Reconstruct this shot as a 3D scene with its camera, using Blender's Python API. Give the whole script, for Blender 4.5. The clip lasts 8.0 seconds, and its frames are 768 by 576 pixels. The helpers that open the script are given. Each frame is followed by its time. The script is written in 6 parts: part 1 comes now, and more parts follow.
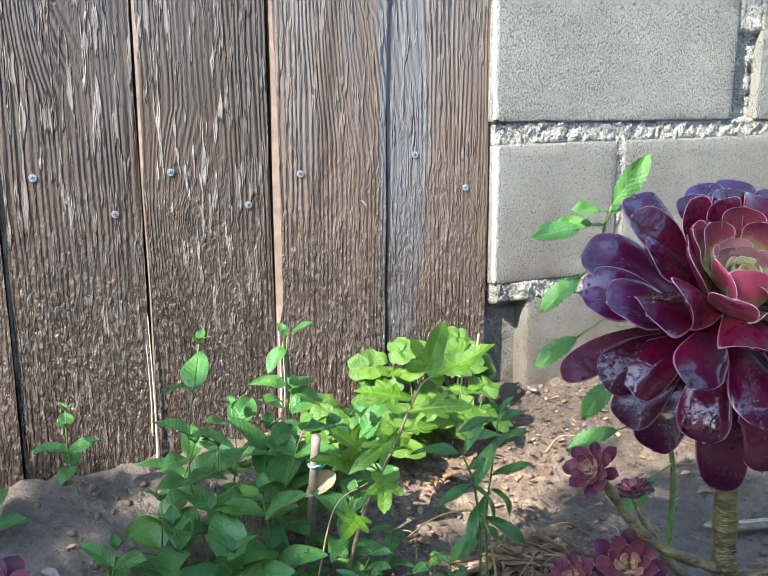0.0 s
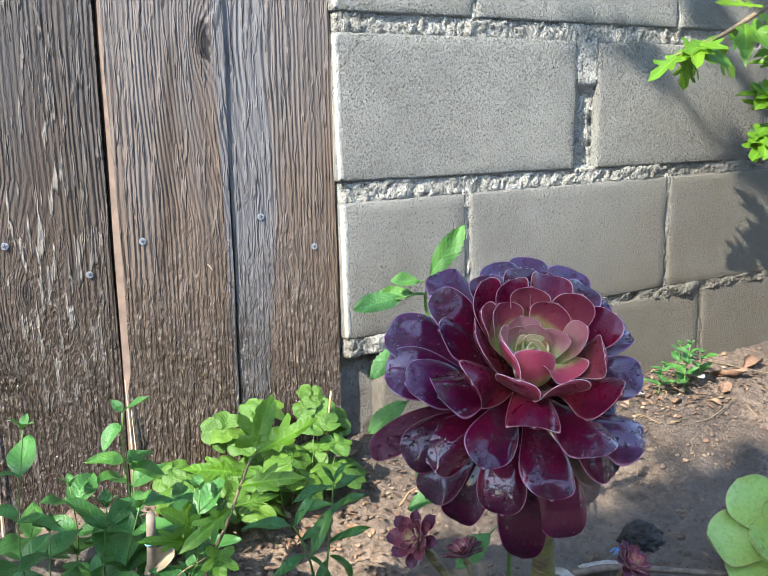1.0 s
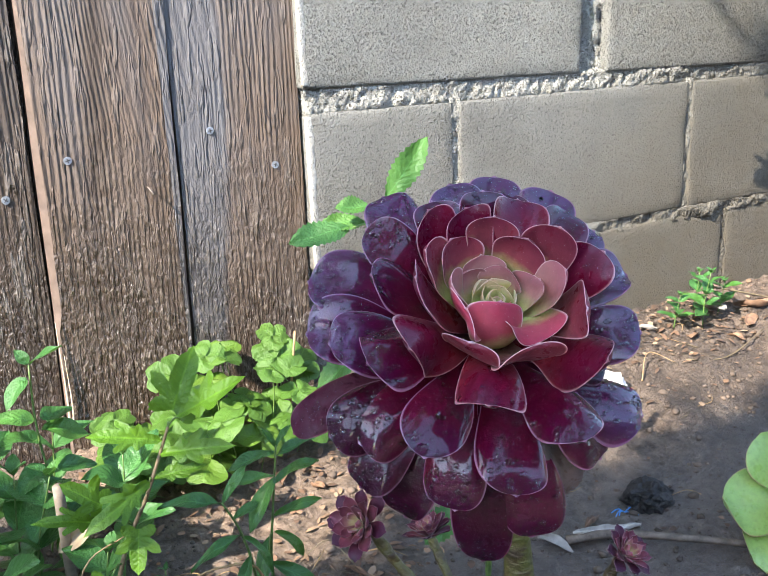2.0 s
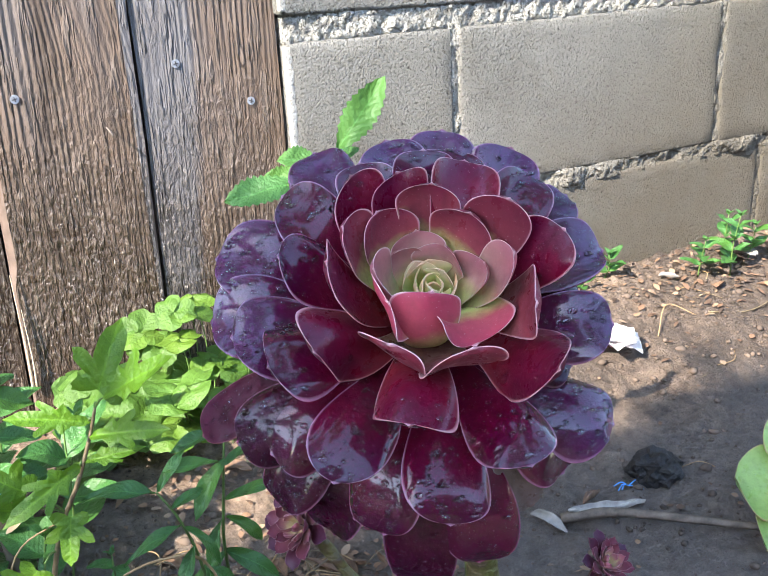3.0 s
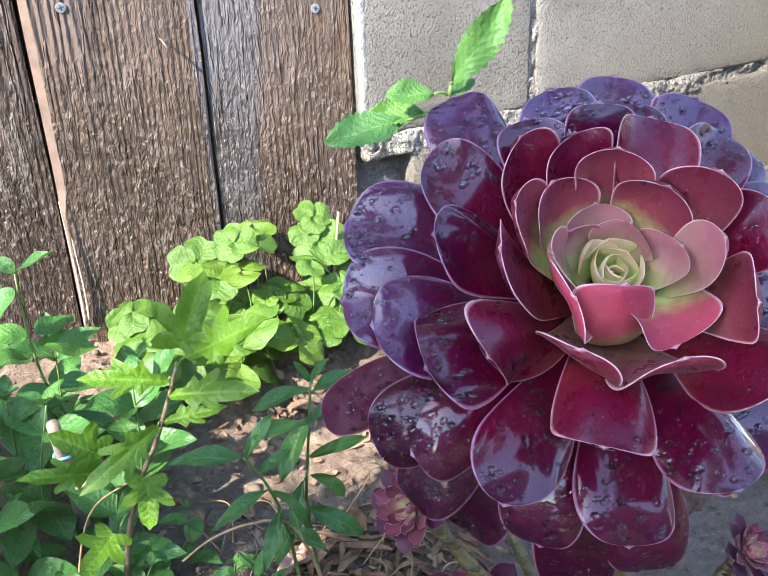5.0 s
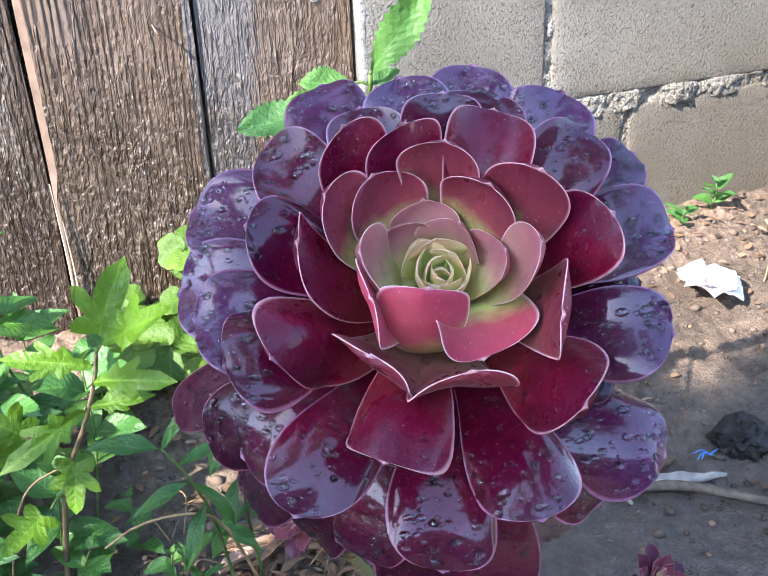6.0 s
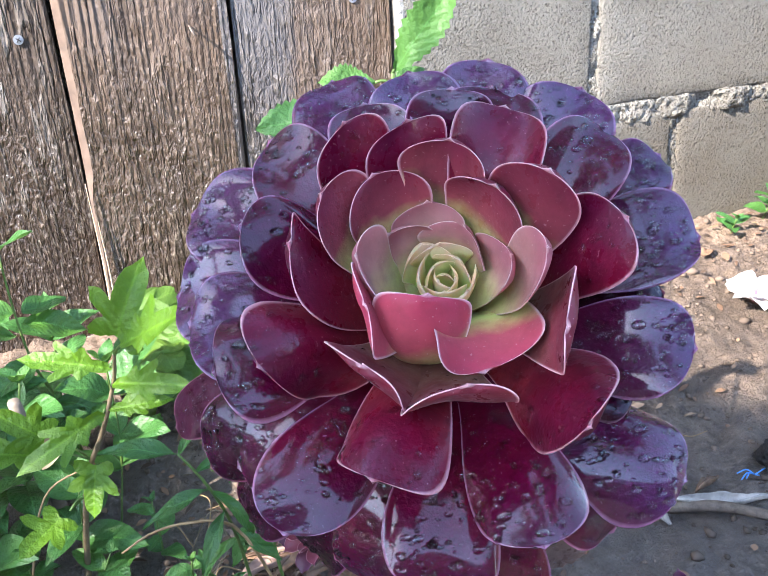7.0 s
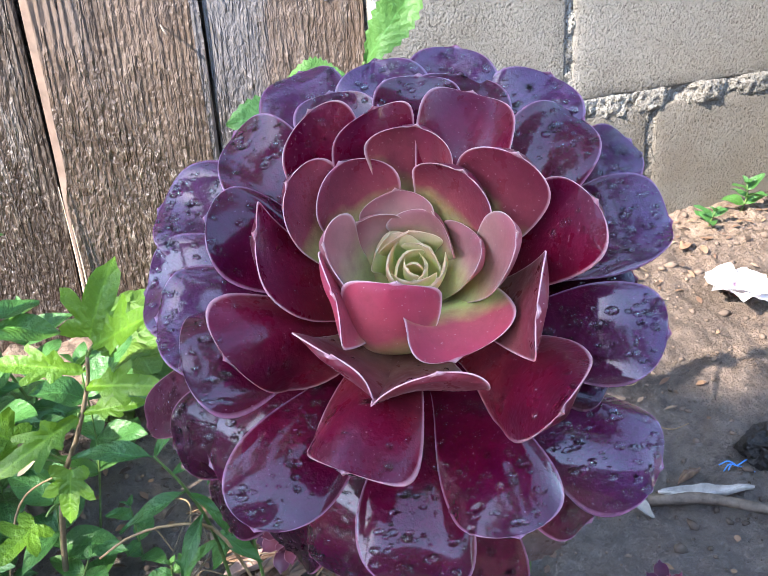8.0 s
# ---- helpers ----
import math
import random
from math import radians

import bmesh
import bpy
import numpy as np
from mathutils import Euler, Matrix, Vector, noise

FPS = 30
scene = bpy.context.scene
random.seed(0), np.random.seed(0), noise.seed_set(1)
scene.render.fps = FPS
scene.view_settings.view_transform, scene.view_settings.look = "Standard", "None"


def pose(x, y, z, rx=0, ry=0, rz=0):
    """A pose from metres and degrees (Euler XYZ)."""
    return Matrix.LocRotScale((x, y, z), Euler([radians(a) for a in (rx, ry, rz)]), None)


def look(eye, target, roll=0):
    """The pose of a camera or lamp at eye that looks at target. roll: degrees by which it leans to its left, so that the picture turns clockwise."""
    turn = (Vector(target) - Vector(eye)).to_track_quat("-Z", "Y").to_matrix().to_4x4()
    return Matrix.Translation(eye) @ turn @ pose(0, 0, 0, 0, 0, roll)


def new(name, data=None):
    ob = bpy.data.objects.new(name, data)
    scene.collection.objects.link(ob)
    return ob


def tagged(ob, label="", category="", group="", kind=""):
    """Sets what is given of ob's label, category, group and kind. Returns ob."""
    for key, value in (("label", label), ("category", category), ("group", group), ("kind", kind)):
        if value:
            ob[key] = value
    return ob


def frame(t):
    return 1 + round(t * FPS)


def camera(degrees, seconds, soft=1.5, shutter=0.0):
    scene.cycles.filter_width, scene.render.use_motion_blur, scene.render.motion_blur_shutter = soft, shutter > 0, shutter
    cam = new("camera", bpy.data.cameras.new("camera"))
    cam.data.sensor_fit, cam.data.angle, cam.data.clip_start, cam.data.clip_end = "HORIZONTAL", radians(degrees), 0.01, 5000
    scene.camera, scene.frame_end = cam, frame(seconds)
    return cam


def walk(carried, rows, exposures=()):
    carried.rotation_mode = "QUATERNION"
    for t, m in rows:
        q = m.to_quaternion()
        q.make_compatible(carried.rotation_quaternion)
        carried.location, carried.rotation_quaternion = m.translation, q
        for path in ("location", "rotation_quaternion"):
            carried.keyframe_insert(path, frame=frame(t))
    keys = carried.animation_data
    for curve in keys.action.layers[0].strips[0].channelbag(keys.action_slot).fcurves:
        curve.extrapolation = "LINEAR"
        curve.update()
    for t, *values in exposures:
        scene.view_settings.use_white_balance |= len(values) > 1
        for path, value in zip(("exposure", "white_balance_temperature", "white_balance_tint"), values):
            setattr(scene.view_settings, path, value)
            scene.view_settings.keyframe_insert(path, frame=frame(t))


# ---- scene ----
cam = camera(44.7, 8.0, soft=1.0)
PATH = [
    (0, (0.063, 0.029, 0.5), (0.9, 1.79, 0.056), -0.8),
    (0.3, (0.095, 0.023, 0.52), (1.019, 1.75, 0.116), -0.9),
    (0.5, (0.112, 0.006, 0.54), (1.068, 1.717, 0.143), -1.2),
    (1, (0.13, -0.013, 0.546), (1.14, 1.666, 0.146), -1.8),
    (1.5, (0.188, 0.023, 0.534), (1.182, 1.696, 0.072), -2.3),
    (1.7, (0.22, 0.054, 0.525), (1.196, 1.724, 0.018), -2.4),
    (2.8, (0.346, 0.138, 0.516), (1.186, 1.816, -0.175), -3.2),
    (3, (0.361, 0.146, 0.516), (1.189, 1.819, -0.203), -3.4),
    (3.5, (0.332, 0.168, 0.508), (1.152, 1.817, -0.273), -3.9),
    (4, (0.31, 0.221, 0.501), (1.138, 1.834, -0.343), -3.7),
    (4.2, (0.303, 0.241, 0.508), (1.128, 1.843, -0.36), -3.6),
    (5.3, (0.3769, 0.2385, 0.5275), (1.0849, 1.8596, -0.4057), -3.16),
    (5.5, (0.4050, 0.2270, 0.5181), (1.0738, 1.8655, -0.4136), -3.21),
    (6, (0.4414, 0.2154, 0.5120), (1.0099, 1.8984, -0.4069), -3.48),
    (6.5, (0.4608, 0.2218, 0.5036), (0.9573, 1.9338, -0.4033), -3.78),
    (7, (0.4637, 0.2246, 0.5029), (0.9237, 1.9498, -0.3982), -4.16),
    (7.5, (0.4662, 0.2223, 0.5012), (0.9277, 1.9509, -0.3927), -4.42),
    (8, (0.4687, 0.2258, 0.4963), (0.9624, 1.9437, -0.4009), -4.73),
]
walk(cam, [(t, look(eye, target, roll)) for t, eye, target, roll in PATH], exposures=[(0, 3.08, 6800, 8), (0.5, 2.92, 6800, 8), (1, 2.88, 6800, 8), (1.7, 2.93, 6950, 10), (3, 3.15, 7000, 12), (4, 3.22, 7000, 12), (5.5, 3.32, 6850, 15), (8, 3.38, 6850, 15)])

# ---- light ----
SUN_FROM = Vector((-0.68, -0.27, 0.62)).normalized()
world = bpy.data.worlds.new("sky")
scene.world = world
world.use_nodes = True
wn = world.node_tree.nodes
sky = wn.new("ShaderNodeTexSky")
sky.sky_type, sky.sun_disc = "NISHITA", False
sky.air_density, sky.dust_density, sky.ozone_density = 1.0, 0.4, 2.5
sky.sun_elevation = math.asin(SUN_FROM.z)
sky.sun_rotation = math.atan2(SUN_FROM.x, SUN_FROM.y) % (2 * math.pi)
world.node_tree.links.new(sky.outputs[0], wn["Background"].inputs[0])
wn["Background"].inputs[1].default_value = 0.15
sun = new("sun", bpy.data.lights.new("sun", "SUN"))
sun.data.energy, sun.data.angle, sun.data.color = 2.5, radians(0.55), (1.0, 0.965, 0.91)
sun.matrix_world = look(SUN_FROM * 10, (0, 0, 0))


# ---- materials ----
class Mat:
    """Small helper round a node material."""

    def __init__(self, name, **values):
        self.mat = bpy.data.materials.new(name)
        self.mat.use_nodes = True
        self.nodes, self.links = self.mat.node_tree.nodes, self.mat.node_tree.links
        self.bsdf = self.nodes["Principled BSDF"]
        self.put(self.bsdf, values)

    def put(self, node, values):
        for key, value in values.items():
            socket = node.inputs[key] if not isinstance(key, str) or key in node.inputs else node.inputs[key.replace("_", " ")]
            if isinstance(value, bpy.types.NodeSocket):
                self.links.new(value, socket)
            elif hasattr(value, "__len__") and len(value) == 3 and socket.type == "RGBA":
                socket.default_value = (*value, 1)
            else:
                socket.default_value = value

    def node(self, kind, **values):
        n = self.nodes.new("ShaderNode" + kind)
        self.put(n, values)
        return n

    def wave(self, vec, axis, **values):
        n = self.node("TexWave", **values)
        n.wave_type, n.bands_direction = "BANDS", axis
        self.links.new(vec, n.inputs["Vector"])
        return n.outputs["Fac"]

    def coords(self, scale=(1, 1, 1), vary=0.0):
        out = self.node("TexCoord").outputs["Object"]
        if vary:
            rnd = self.node("ObjectInfo").outputs["Random"]
            add = self.node("VectorMath")
            add.operation = "MULTIPLY_ADD"
            self.links.new(rnd, add.inputs[0])
            add.inputs[1].default_value = (vary, vary * 1.7, vary * 0.6)
            self.links.new(out, add.inputs[2])
            out = add.outputs[0]
        m = self.node("Mapping", Vector=out, Scale=scale)
        return m.outputs[0]

    def noise(self, vec, scale, detail=4.0, rough=0.55, dist=0.0):
        n = self.node("TexNoise", Scale=scale, Detail=detail, Roughness=rough, Distortion=dist)
        self.links.new(vec, n.inputs["Vector"])
        return n.outputs[0]

    def ramp(self, fac, stops):
        n = self.node("ValToRGB")
        self.links.new(fac, n.inputs[0])
        while len(n.color_ramp.elements) < len(stops):
            n.color_ramp.elements.new(0.5)
        for el, (pos, col) in zip(n.color_ramp.elements, stops):
            el.position = pos
            el.color = (*col, 1) if hasattr(col, "__len__") else (col, col, col, 1)
        return n.outputs[0]

    def mix(self, fac, a, b, mode="MIX"):
        n = self.node("Mix")
        n.data_type, n.blend_type = "RGBA", mode
        for sock, v in ((n.inputs[0], fac), (n.inputs[6], a), (n.inputs[7], b)):
            if isinstance(v, bpy.types.NodeSocket):
                self.links.new(v, sock)
            else:
                sock.default_value = (*v, 1) if hasattr(v, "__len__") else v
        return n.outputs[2]

    def math(self, op, a, b=0.0):
        n = self.node("Math")
        n.operation = op
        for sock, v in zip(n.inputs, (a, b)):
            if isinstance(v, bpy.types.NodeSocket):
                self.links.new(v, sock)
            else:
                sock.default_value = v
        return n.outputs[0]

    def attr(self, name):
        n = self.node("Attribute")
        n.attribute_name = name
        return n.outputs["Fac"]

    def bump(self, height, strength, dist):
        n = self.node("Bump", Height=height, Strength=strength, Distance=dist)
        old = self.bsdf.inputs["Normal"].links
        if old:
            self.links.new(old[0].from_socket, n.inputs["Normal"])
        self.links.new(n.outputs[0], self.bsdf.inputs["Normal"])

    def thin(self, share, color):
        """Lets part of the light through, as leaves do."""
        tr = self.node("BsdfTranslucent", Color=color)
        if self.bsdf.inputs["Normal"].links:
            self.links.new(self.bsdf.inputs["Normal"].links[0].from_socket, tr.inputs["Normal"])
        mx = self.node("MixShader")
        mx.inputs[0].default_value = share
        self.links.new(self.bsdf.outputs[0], mx.inputs[1])
        self.links.new(tr.outputs[0], mx.inputs[2])
        self.links.new(mx.outputs[0], self.nodes["Material Output"].inputs[0])


def wood_material(name, shade, glint):
    """Weathered boards; shade darkens the wood, glint is the share of pale raised grain painted as wet glints."""
    m = Mat(name, Specular_IOR_Level=0.35)
    v = m.coords((1, 1, 1), vary=9.0)
    big = m.node("Mapping", Vector=v, Scale=(1, 1, 0.09)).outputs[0]
    fine = m.node("Mapping", Vector=v, Scale=(1, 1, 0.05)).outputs[0]
    # the grain swerves round a few knots
    where = m.node("NewGeometry").outputs["Position"]
    core = None
    for kx, kz, kr in ((0.545, 0.618, 0.019), (0.318, 0.340, 0.011), (0.185, 0.60, 0.010)):
        gap = m.node("VectorMath")
        gap.operation = "SUBTRACT"
        m.links.new(where, gap.inputs[0])
        gap.inputs[1].default_value = (kx, 1.08, kz)
        sq = m.node("VectorMath")
        sq.operation = "MULTIPLY"
        m.links.new(gap.outputs[0], sq.inputs[0])
        sq.inputs[1].default_value = (1.0, 0.0, 0.42)
        far = m.node("VectorMath")
        far.operation = "LENGTH"
        m.links.new(sq.outputs[0], far.inputs[0])
        near = m.ramp(m.math("DIVIDE", far.outputs["Value"], kr * 5), [(0.0, 1.0), (0.25, 0.55), (1.0, 0.0)])
        spot = m.ramp(m.math("ADD", m.math("DIVIDE", far.outputs["Value"], kr), m.math("MULTIPLY", m.math("SUBTRACT", m.noise(v, 70, 4, 0.7), 0.5), 1.3)), [(0.42, 1.0), (0.62, 0.0)])
        core = spot if core is None else m.math("MAXIMUM", core, spot)
        push = m.node("CombineXYZ")
        m.links.new(m.math("MULTIPLY", near, 0.05), push.inputs[0])
        add = m.node("VectorMath")
        m.links.new(big, add.inputs[0])
        m.links.new(push.outputs[0], add.inputs[1])
        big = add.outputs[0]
    ring = m.wave(big, "X", Scale=50.0, Distortion=8.0, Detail=2.0, Detail_Scale=0.9)
    grain = m.noise(fine, 330, 5, 0.7)
    flecks = m.noise(m.node("Mapping", Vector=v, Scale=(1, 1, 0.11)).outputs[0], 170, 5, 0.75)
    crumbs = m.noise(m.node("Mapping", Vector=v, Scale=(1, 1, 0.42)).outputs[0], 260, 3, 0.65)
    streak = m.noise(fine, 45, 4, 0.6)
    blot = m.noise(v, 7, 4, 0.6)
    col = m.ramp(streak, [(0.28, (0.128, 0.084, 0.057)), (0.52, (0.166, 0.114, 0.081)), (0.74, (0.205, 0.147, 0.110))])
    patch = m.noise(m.node("Mapping", Vector=v, Scale=(1, 1, 0.45)).outputs[0], 13, 3, 0.5)
    col = m.mix(m.math("MULTIPLY", ring, m.ramp(patch, [(0.42, 0.03), (0.60, 0.24)])), col, (0.060, 0.037, 0.027))
    # raised grain, with the glints on it painted into the colour
    raised = m.noise(m.node("Mapping", Vector=v, Scale=(1, 1, 0.13)).outputs[0], 150, 2, 0.5)
    fibre_glints = m.math("MULTIPLY", m.ramp(raised, [(0.61 - 0.05 * glint, 0.0), (0.64 - 0.05 * glint, glint)]), m.ramp(patch, [(0.36, 1.0), (0.62, 0.25)]))
    col = m.mix(fibre_glints, col, tuple(np.minimum(np.array((0.33, 0.295, 0.262)) / shade, 1)))
    col = m.mix(m.ramp(flecks, [(0.36, 0.30), (0.44, 0.0)]), col, (0.030, 0.020, 0.015))
    col = m.mix(m.ramp(blot, [(0.45, 0.0), (0.75, 0.5)]), col, (0.17, 0.145, 0.135))
    # one board's shade beside the seam, painted as a blue-grey strip with ragged edge
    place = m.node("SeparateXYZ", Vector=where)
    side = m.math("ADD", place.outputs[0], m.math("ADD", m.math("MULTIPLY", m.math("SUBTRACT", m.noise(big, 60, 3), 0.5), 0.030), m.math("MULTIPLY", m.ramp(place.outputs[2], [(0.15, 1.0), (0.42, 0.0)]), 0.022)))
    seam_shade = m.math("MULTIPLY", m.math("GREATER_THAN", place.outputs[0], 0.5585), m.ramp(side, [(0.622, 1.0), (0.634, 0.0)]))
    col = m.mix(m.math("MULTIPLY", seam_shade, 0.85), col, m.mix(streak, (0.105, 0.110, 0.125), (0.20, 0.205, 0.22)))
    # the upper wood has dried to a bluish grey, in clouds
    up = m.math("ADD", place.outputs[2], m.math("MULTIPLY", m.math("SUBTRACT", m.noise(big, 22, 4), 0.5), 0.5))
    col = m.mix(m.ramp(up, [(0.36, 0.0), (0.62, 0.62)]), col, m.mix(streak, (0.115, 0.112, 0.118), (0.235, 0.225, 0.228)))
    # a brown run below the big knot
    run = m.math("ABSOLUTE", m.math("SUBTRACT", m.math("ADD", place.outputs[0], m.math("MULTIPLY", m.math("SUBTRACT", m.noise(v, 14, 3), 0.5), 0.012)), m.math("ADD", m.math("MULTIPLY", place.outputs[2], 0.11), 0.4385)))
    run = m.math("MULTIPLY", m.ramp(run, [(0.0, 0.75), (0.014, 0.0)]), m.math("MULTIPLY", m.ramp(place.outputs[2], [(0.25, 0.0), (0.36, 1.0)]), m.ramp(place.outputs[2], [(0.60, 1.0), (0.635, 0.0)])))
    col = m.mix(run, col, (0.050, 0.034, 0.025))
    col = m.mix(m.math("MULTIPLY", core, 0.92), col, (0.014, 0.010, 0.009))
    tone = m.node("ObjectInfo").outputs["Random"]
    col = m.mix(m.math("MULTIPLY", tone, 0.45), col, m.mix(1.0, col, (0.72, 0.68, 0.66), "MULTIPLY"))
    col = m.mix(1.0, col, (shade, shade * 0.98, shade * 0.96), "MULTIPLY")
    # rain splash has soaked the foot of the boards, with a ragged upper edge
    z = m.node("SeparateXYZ", Vector=m.node("TexCoord").outputs["Object"]).outputs[2]
    edge = m.math("ADD", z, m.math("MULTIPLY", m.math("SUBTRACT", m.noise(v, 11, 3), 0.5), 0.34))
    wet = m.ramp(edge, [(0.19, 1.0), (0.42, 0.0)])
    # wet crumbs: bright glints and dark crevices are painted into the colour
    soaked = m.mix(m.ramp(crumbs, [(0.54, 0.0), (0.68, 0.5)]), m.mix(0.62, col, (0.030, 0.019, 0.013)), (0.32, 0.25, 0.19))
    soaked = m.mix(m.ramp(crumbs, [(0.34, 0.45), (0.46, 0.0)]), soaked, (0.012, 0.008, 0.006))
    col = m.mix(m.math("MULTIPLY", wet, 0.95), col, soaked)
    m.put(m.bsdf, {"Base Color": col, "Roughness": m.ramp(wet, [(0.0, 0.72), (1.0, 0.26)]), "Specular IOR Level": m.ramp(wet, [(0.0, 0.35), (1.0, 0.6)])})
    m.bump(m.math("MULTIPLY", ring, m.ramp(patch, [(0.42, 0.25), (0.60, 1.0)])), 1.0, 0.0020)
    m.bump(flecks, 0.5, 0.0015)
    m.bump(m.ramp(raised, [(0.54, 0.0), (0.64, 1.0)]), 1.0, 0.0015 + 0.0045 * glint)
    m.bump(m.math("MULTIPLY", crumbs, m.math("ADD", m.math("MULTIPLY", wet, 0.85), 0.15)), 1.0, 0.009)
    m.bump(grain, 0.4, 0.002)
    m.bump(streak, 0.7, 0.003)
    return m.mat


def concrete_material(name, base, rough_scale=420, strength=0.9):
    m = Mat(name, Roughness=0.92, Specular_IOR_Level=0.2)
    v = m.coords((1, 1, 1), vary=5.0)
    cloud = m.noise(v, 9, 5, 0.6)
    grit = m.noise(v, rough_scale, 3, 0.7)
    pits = m.node("TexVoronoi", Scale=230.0)
    m.links.new(v, pits.inputs["Vector"])
    pit = m.ramp(pits.outputs["Distance"], [(0.10, 0.0), (0.42, 1.0)])
    b = np.array(base)
    col = m.ramp(cloud, [(0.30, tuple(b * 0.80)), (0.55, tuple(b)), (0.75, tuple(b * 1.13 + 0.01))])
    col = m.mix(m.ramp(grit, [(0.34, 0.35), (0.47, 0.0)]), col, tuple(b * 0.55))
    col = m.mix(m.ramp(grit, [(0.56, 0.0), (0.72, 0.4)]), col, tuple(np.minimum(b * 1.4, 1)))
    pores = m.noise(v, 280, 3, 0.55)
    col = m.mix(m.ramp(pores, [(0.33, 0.65), (0.39, 0.0)]), col, tuple(b * 0.30))
    # dirt low on the wall, deepened to paint in the shade there
    low = m.node("SeparateXYZ", Vector=m.node("NewGeometry").outputs["Position"]).outputs[2]
    dirt_shade = m.math("MULTIPLY", m.ramp(m.math("ADD", low, m.math("MULTIPLY", cloud, 0.22)), [(0.16, 1.0), (0.46, 0.0)]), m.ramp(m.noise(v, 26, 4), [(0.3, 0.35), (0.62, 0.95)]))
    col = m.mix(m.math("MULTIPLY", dirt_shade, 0.85), col, (0.095, 0.070, 0.047))
    # a brown stain climbing the wall's far end, with the shade there painted in
    spot = m.node("SeparateXYZ", Vector=m.node("NewGeometry").outputs["Position"])
    stain_shade = m.math("ADD", m.math("SUBTRACT", m.math("MULTIPLY", spot.outputs[0], 0.9), spot.outputs[2]), m.math("MULTIPLY", m.math("SUBTRACT", cloud, 0.5), 0.5))
    col = m.mix(m.ramp(stain_shade, [(0.62, 0.0), (0.95, 0.72)]), col, (0.105, 0.090, 0.066))
    col = m.mix(m.math("MULTIPLY", m.node("ObjectInfo").outputs["Random"], 0.35), col, m.mix(1.0, col, (0.60, 0.57, 0.52), "MULTIPLY"))
    m.put(m.bsdf, {"Base Color": col})
    m.bump(cloud, 0.25, 0.004)
    m.bump(pit, strength * 0.9, 0.0034)
    m.bump(m.ramp(pores, [(0.33, 0.0), (0.43, 1.0)]), strength, 0.005)
    m.bump(grit, strength, 0.008)
    return m.mat


def soil_material():
    m = Mat("garden_soil", Specular_IOR_Level=0.3)
    v = m.coords()
    damp = m.noise(v, 3.2, 4, 0.6)
    crumb = m.noise(v, 85, 6, 0.7)
    fine = m.noise(v, 420, 3, 0.7)
    col = m.ramp(crumb, [(0.3, (0.060, 0.042, 0.031)), (0.5, (0.235, 0.168, 0.122)), (0.72, (0.39, 0.29, 0.215))])
    col = m.mix(m.ramp(damp, [(0.42, 0.7), (0.60, 0.0)]), col, (0.060, 0.050, 0.043))
    # the bed's shaded part, painted darker as damp soil, with an uneven border
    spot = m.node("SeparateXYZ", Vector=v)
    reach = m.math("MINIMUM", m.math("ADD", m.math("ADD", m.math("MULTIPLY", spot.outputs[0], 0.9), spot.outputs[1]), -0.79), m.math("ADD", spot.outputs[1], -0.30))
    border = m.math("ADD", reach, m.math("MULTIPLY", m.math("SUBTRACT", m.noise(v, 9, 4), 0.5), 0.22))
    damp_shade = m.ramp(border, [(0.46, 1.0), (0.54, 0.0)])
    col = m.mix(m.math("MULTIPLY", damp_shade, 0.9), col, m.mix(crumb, (0.026, 0.022, 0.019), (0.290, 0.242, 0.205)))
    m.put(m.bsdf, {"Base Color": col, "Roughness": m.ramp(damp, [(0.40, 0.55), (0.62, 0.92)])})
    m.bump(m.noise(v, 32, 4, 0.6), 1.0, 0.022)
    m.bump(crumb, 1.0, 0.016)
    m.bump(fine, 0.9, 0.004)
    return m.mat


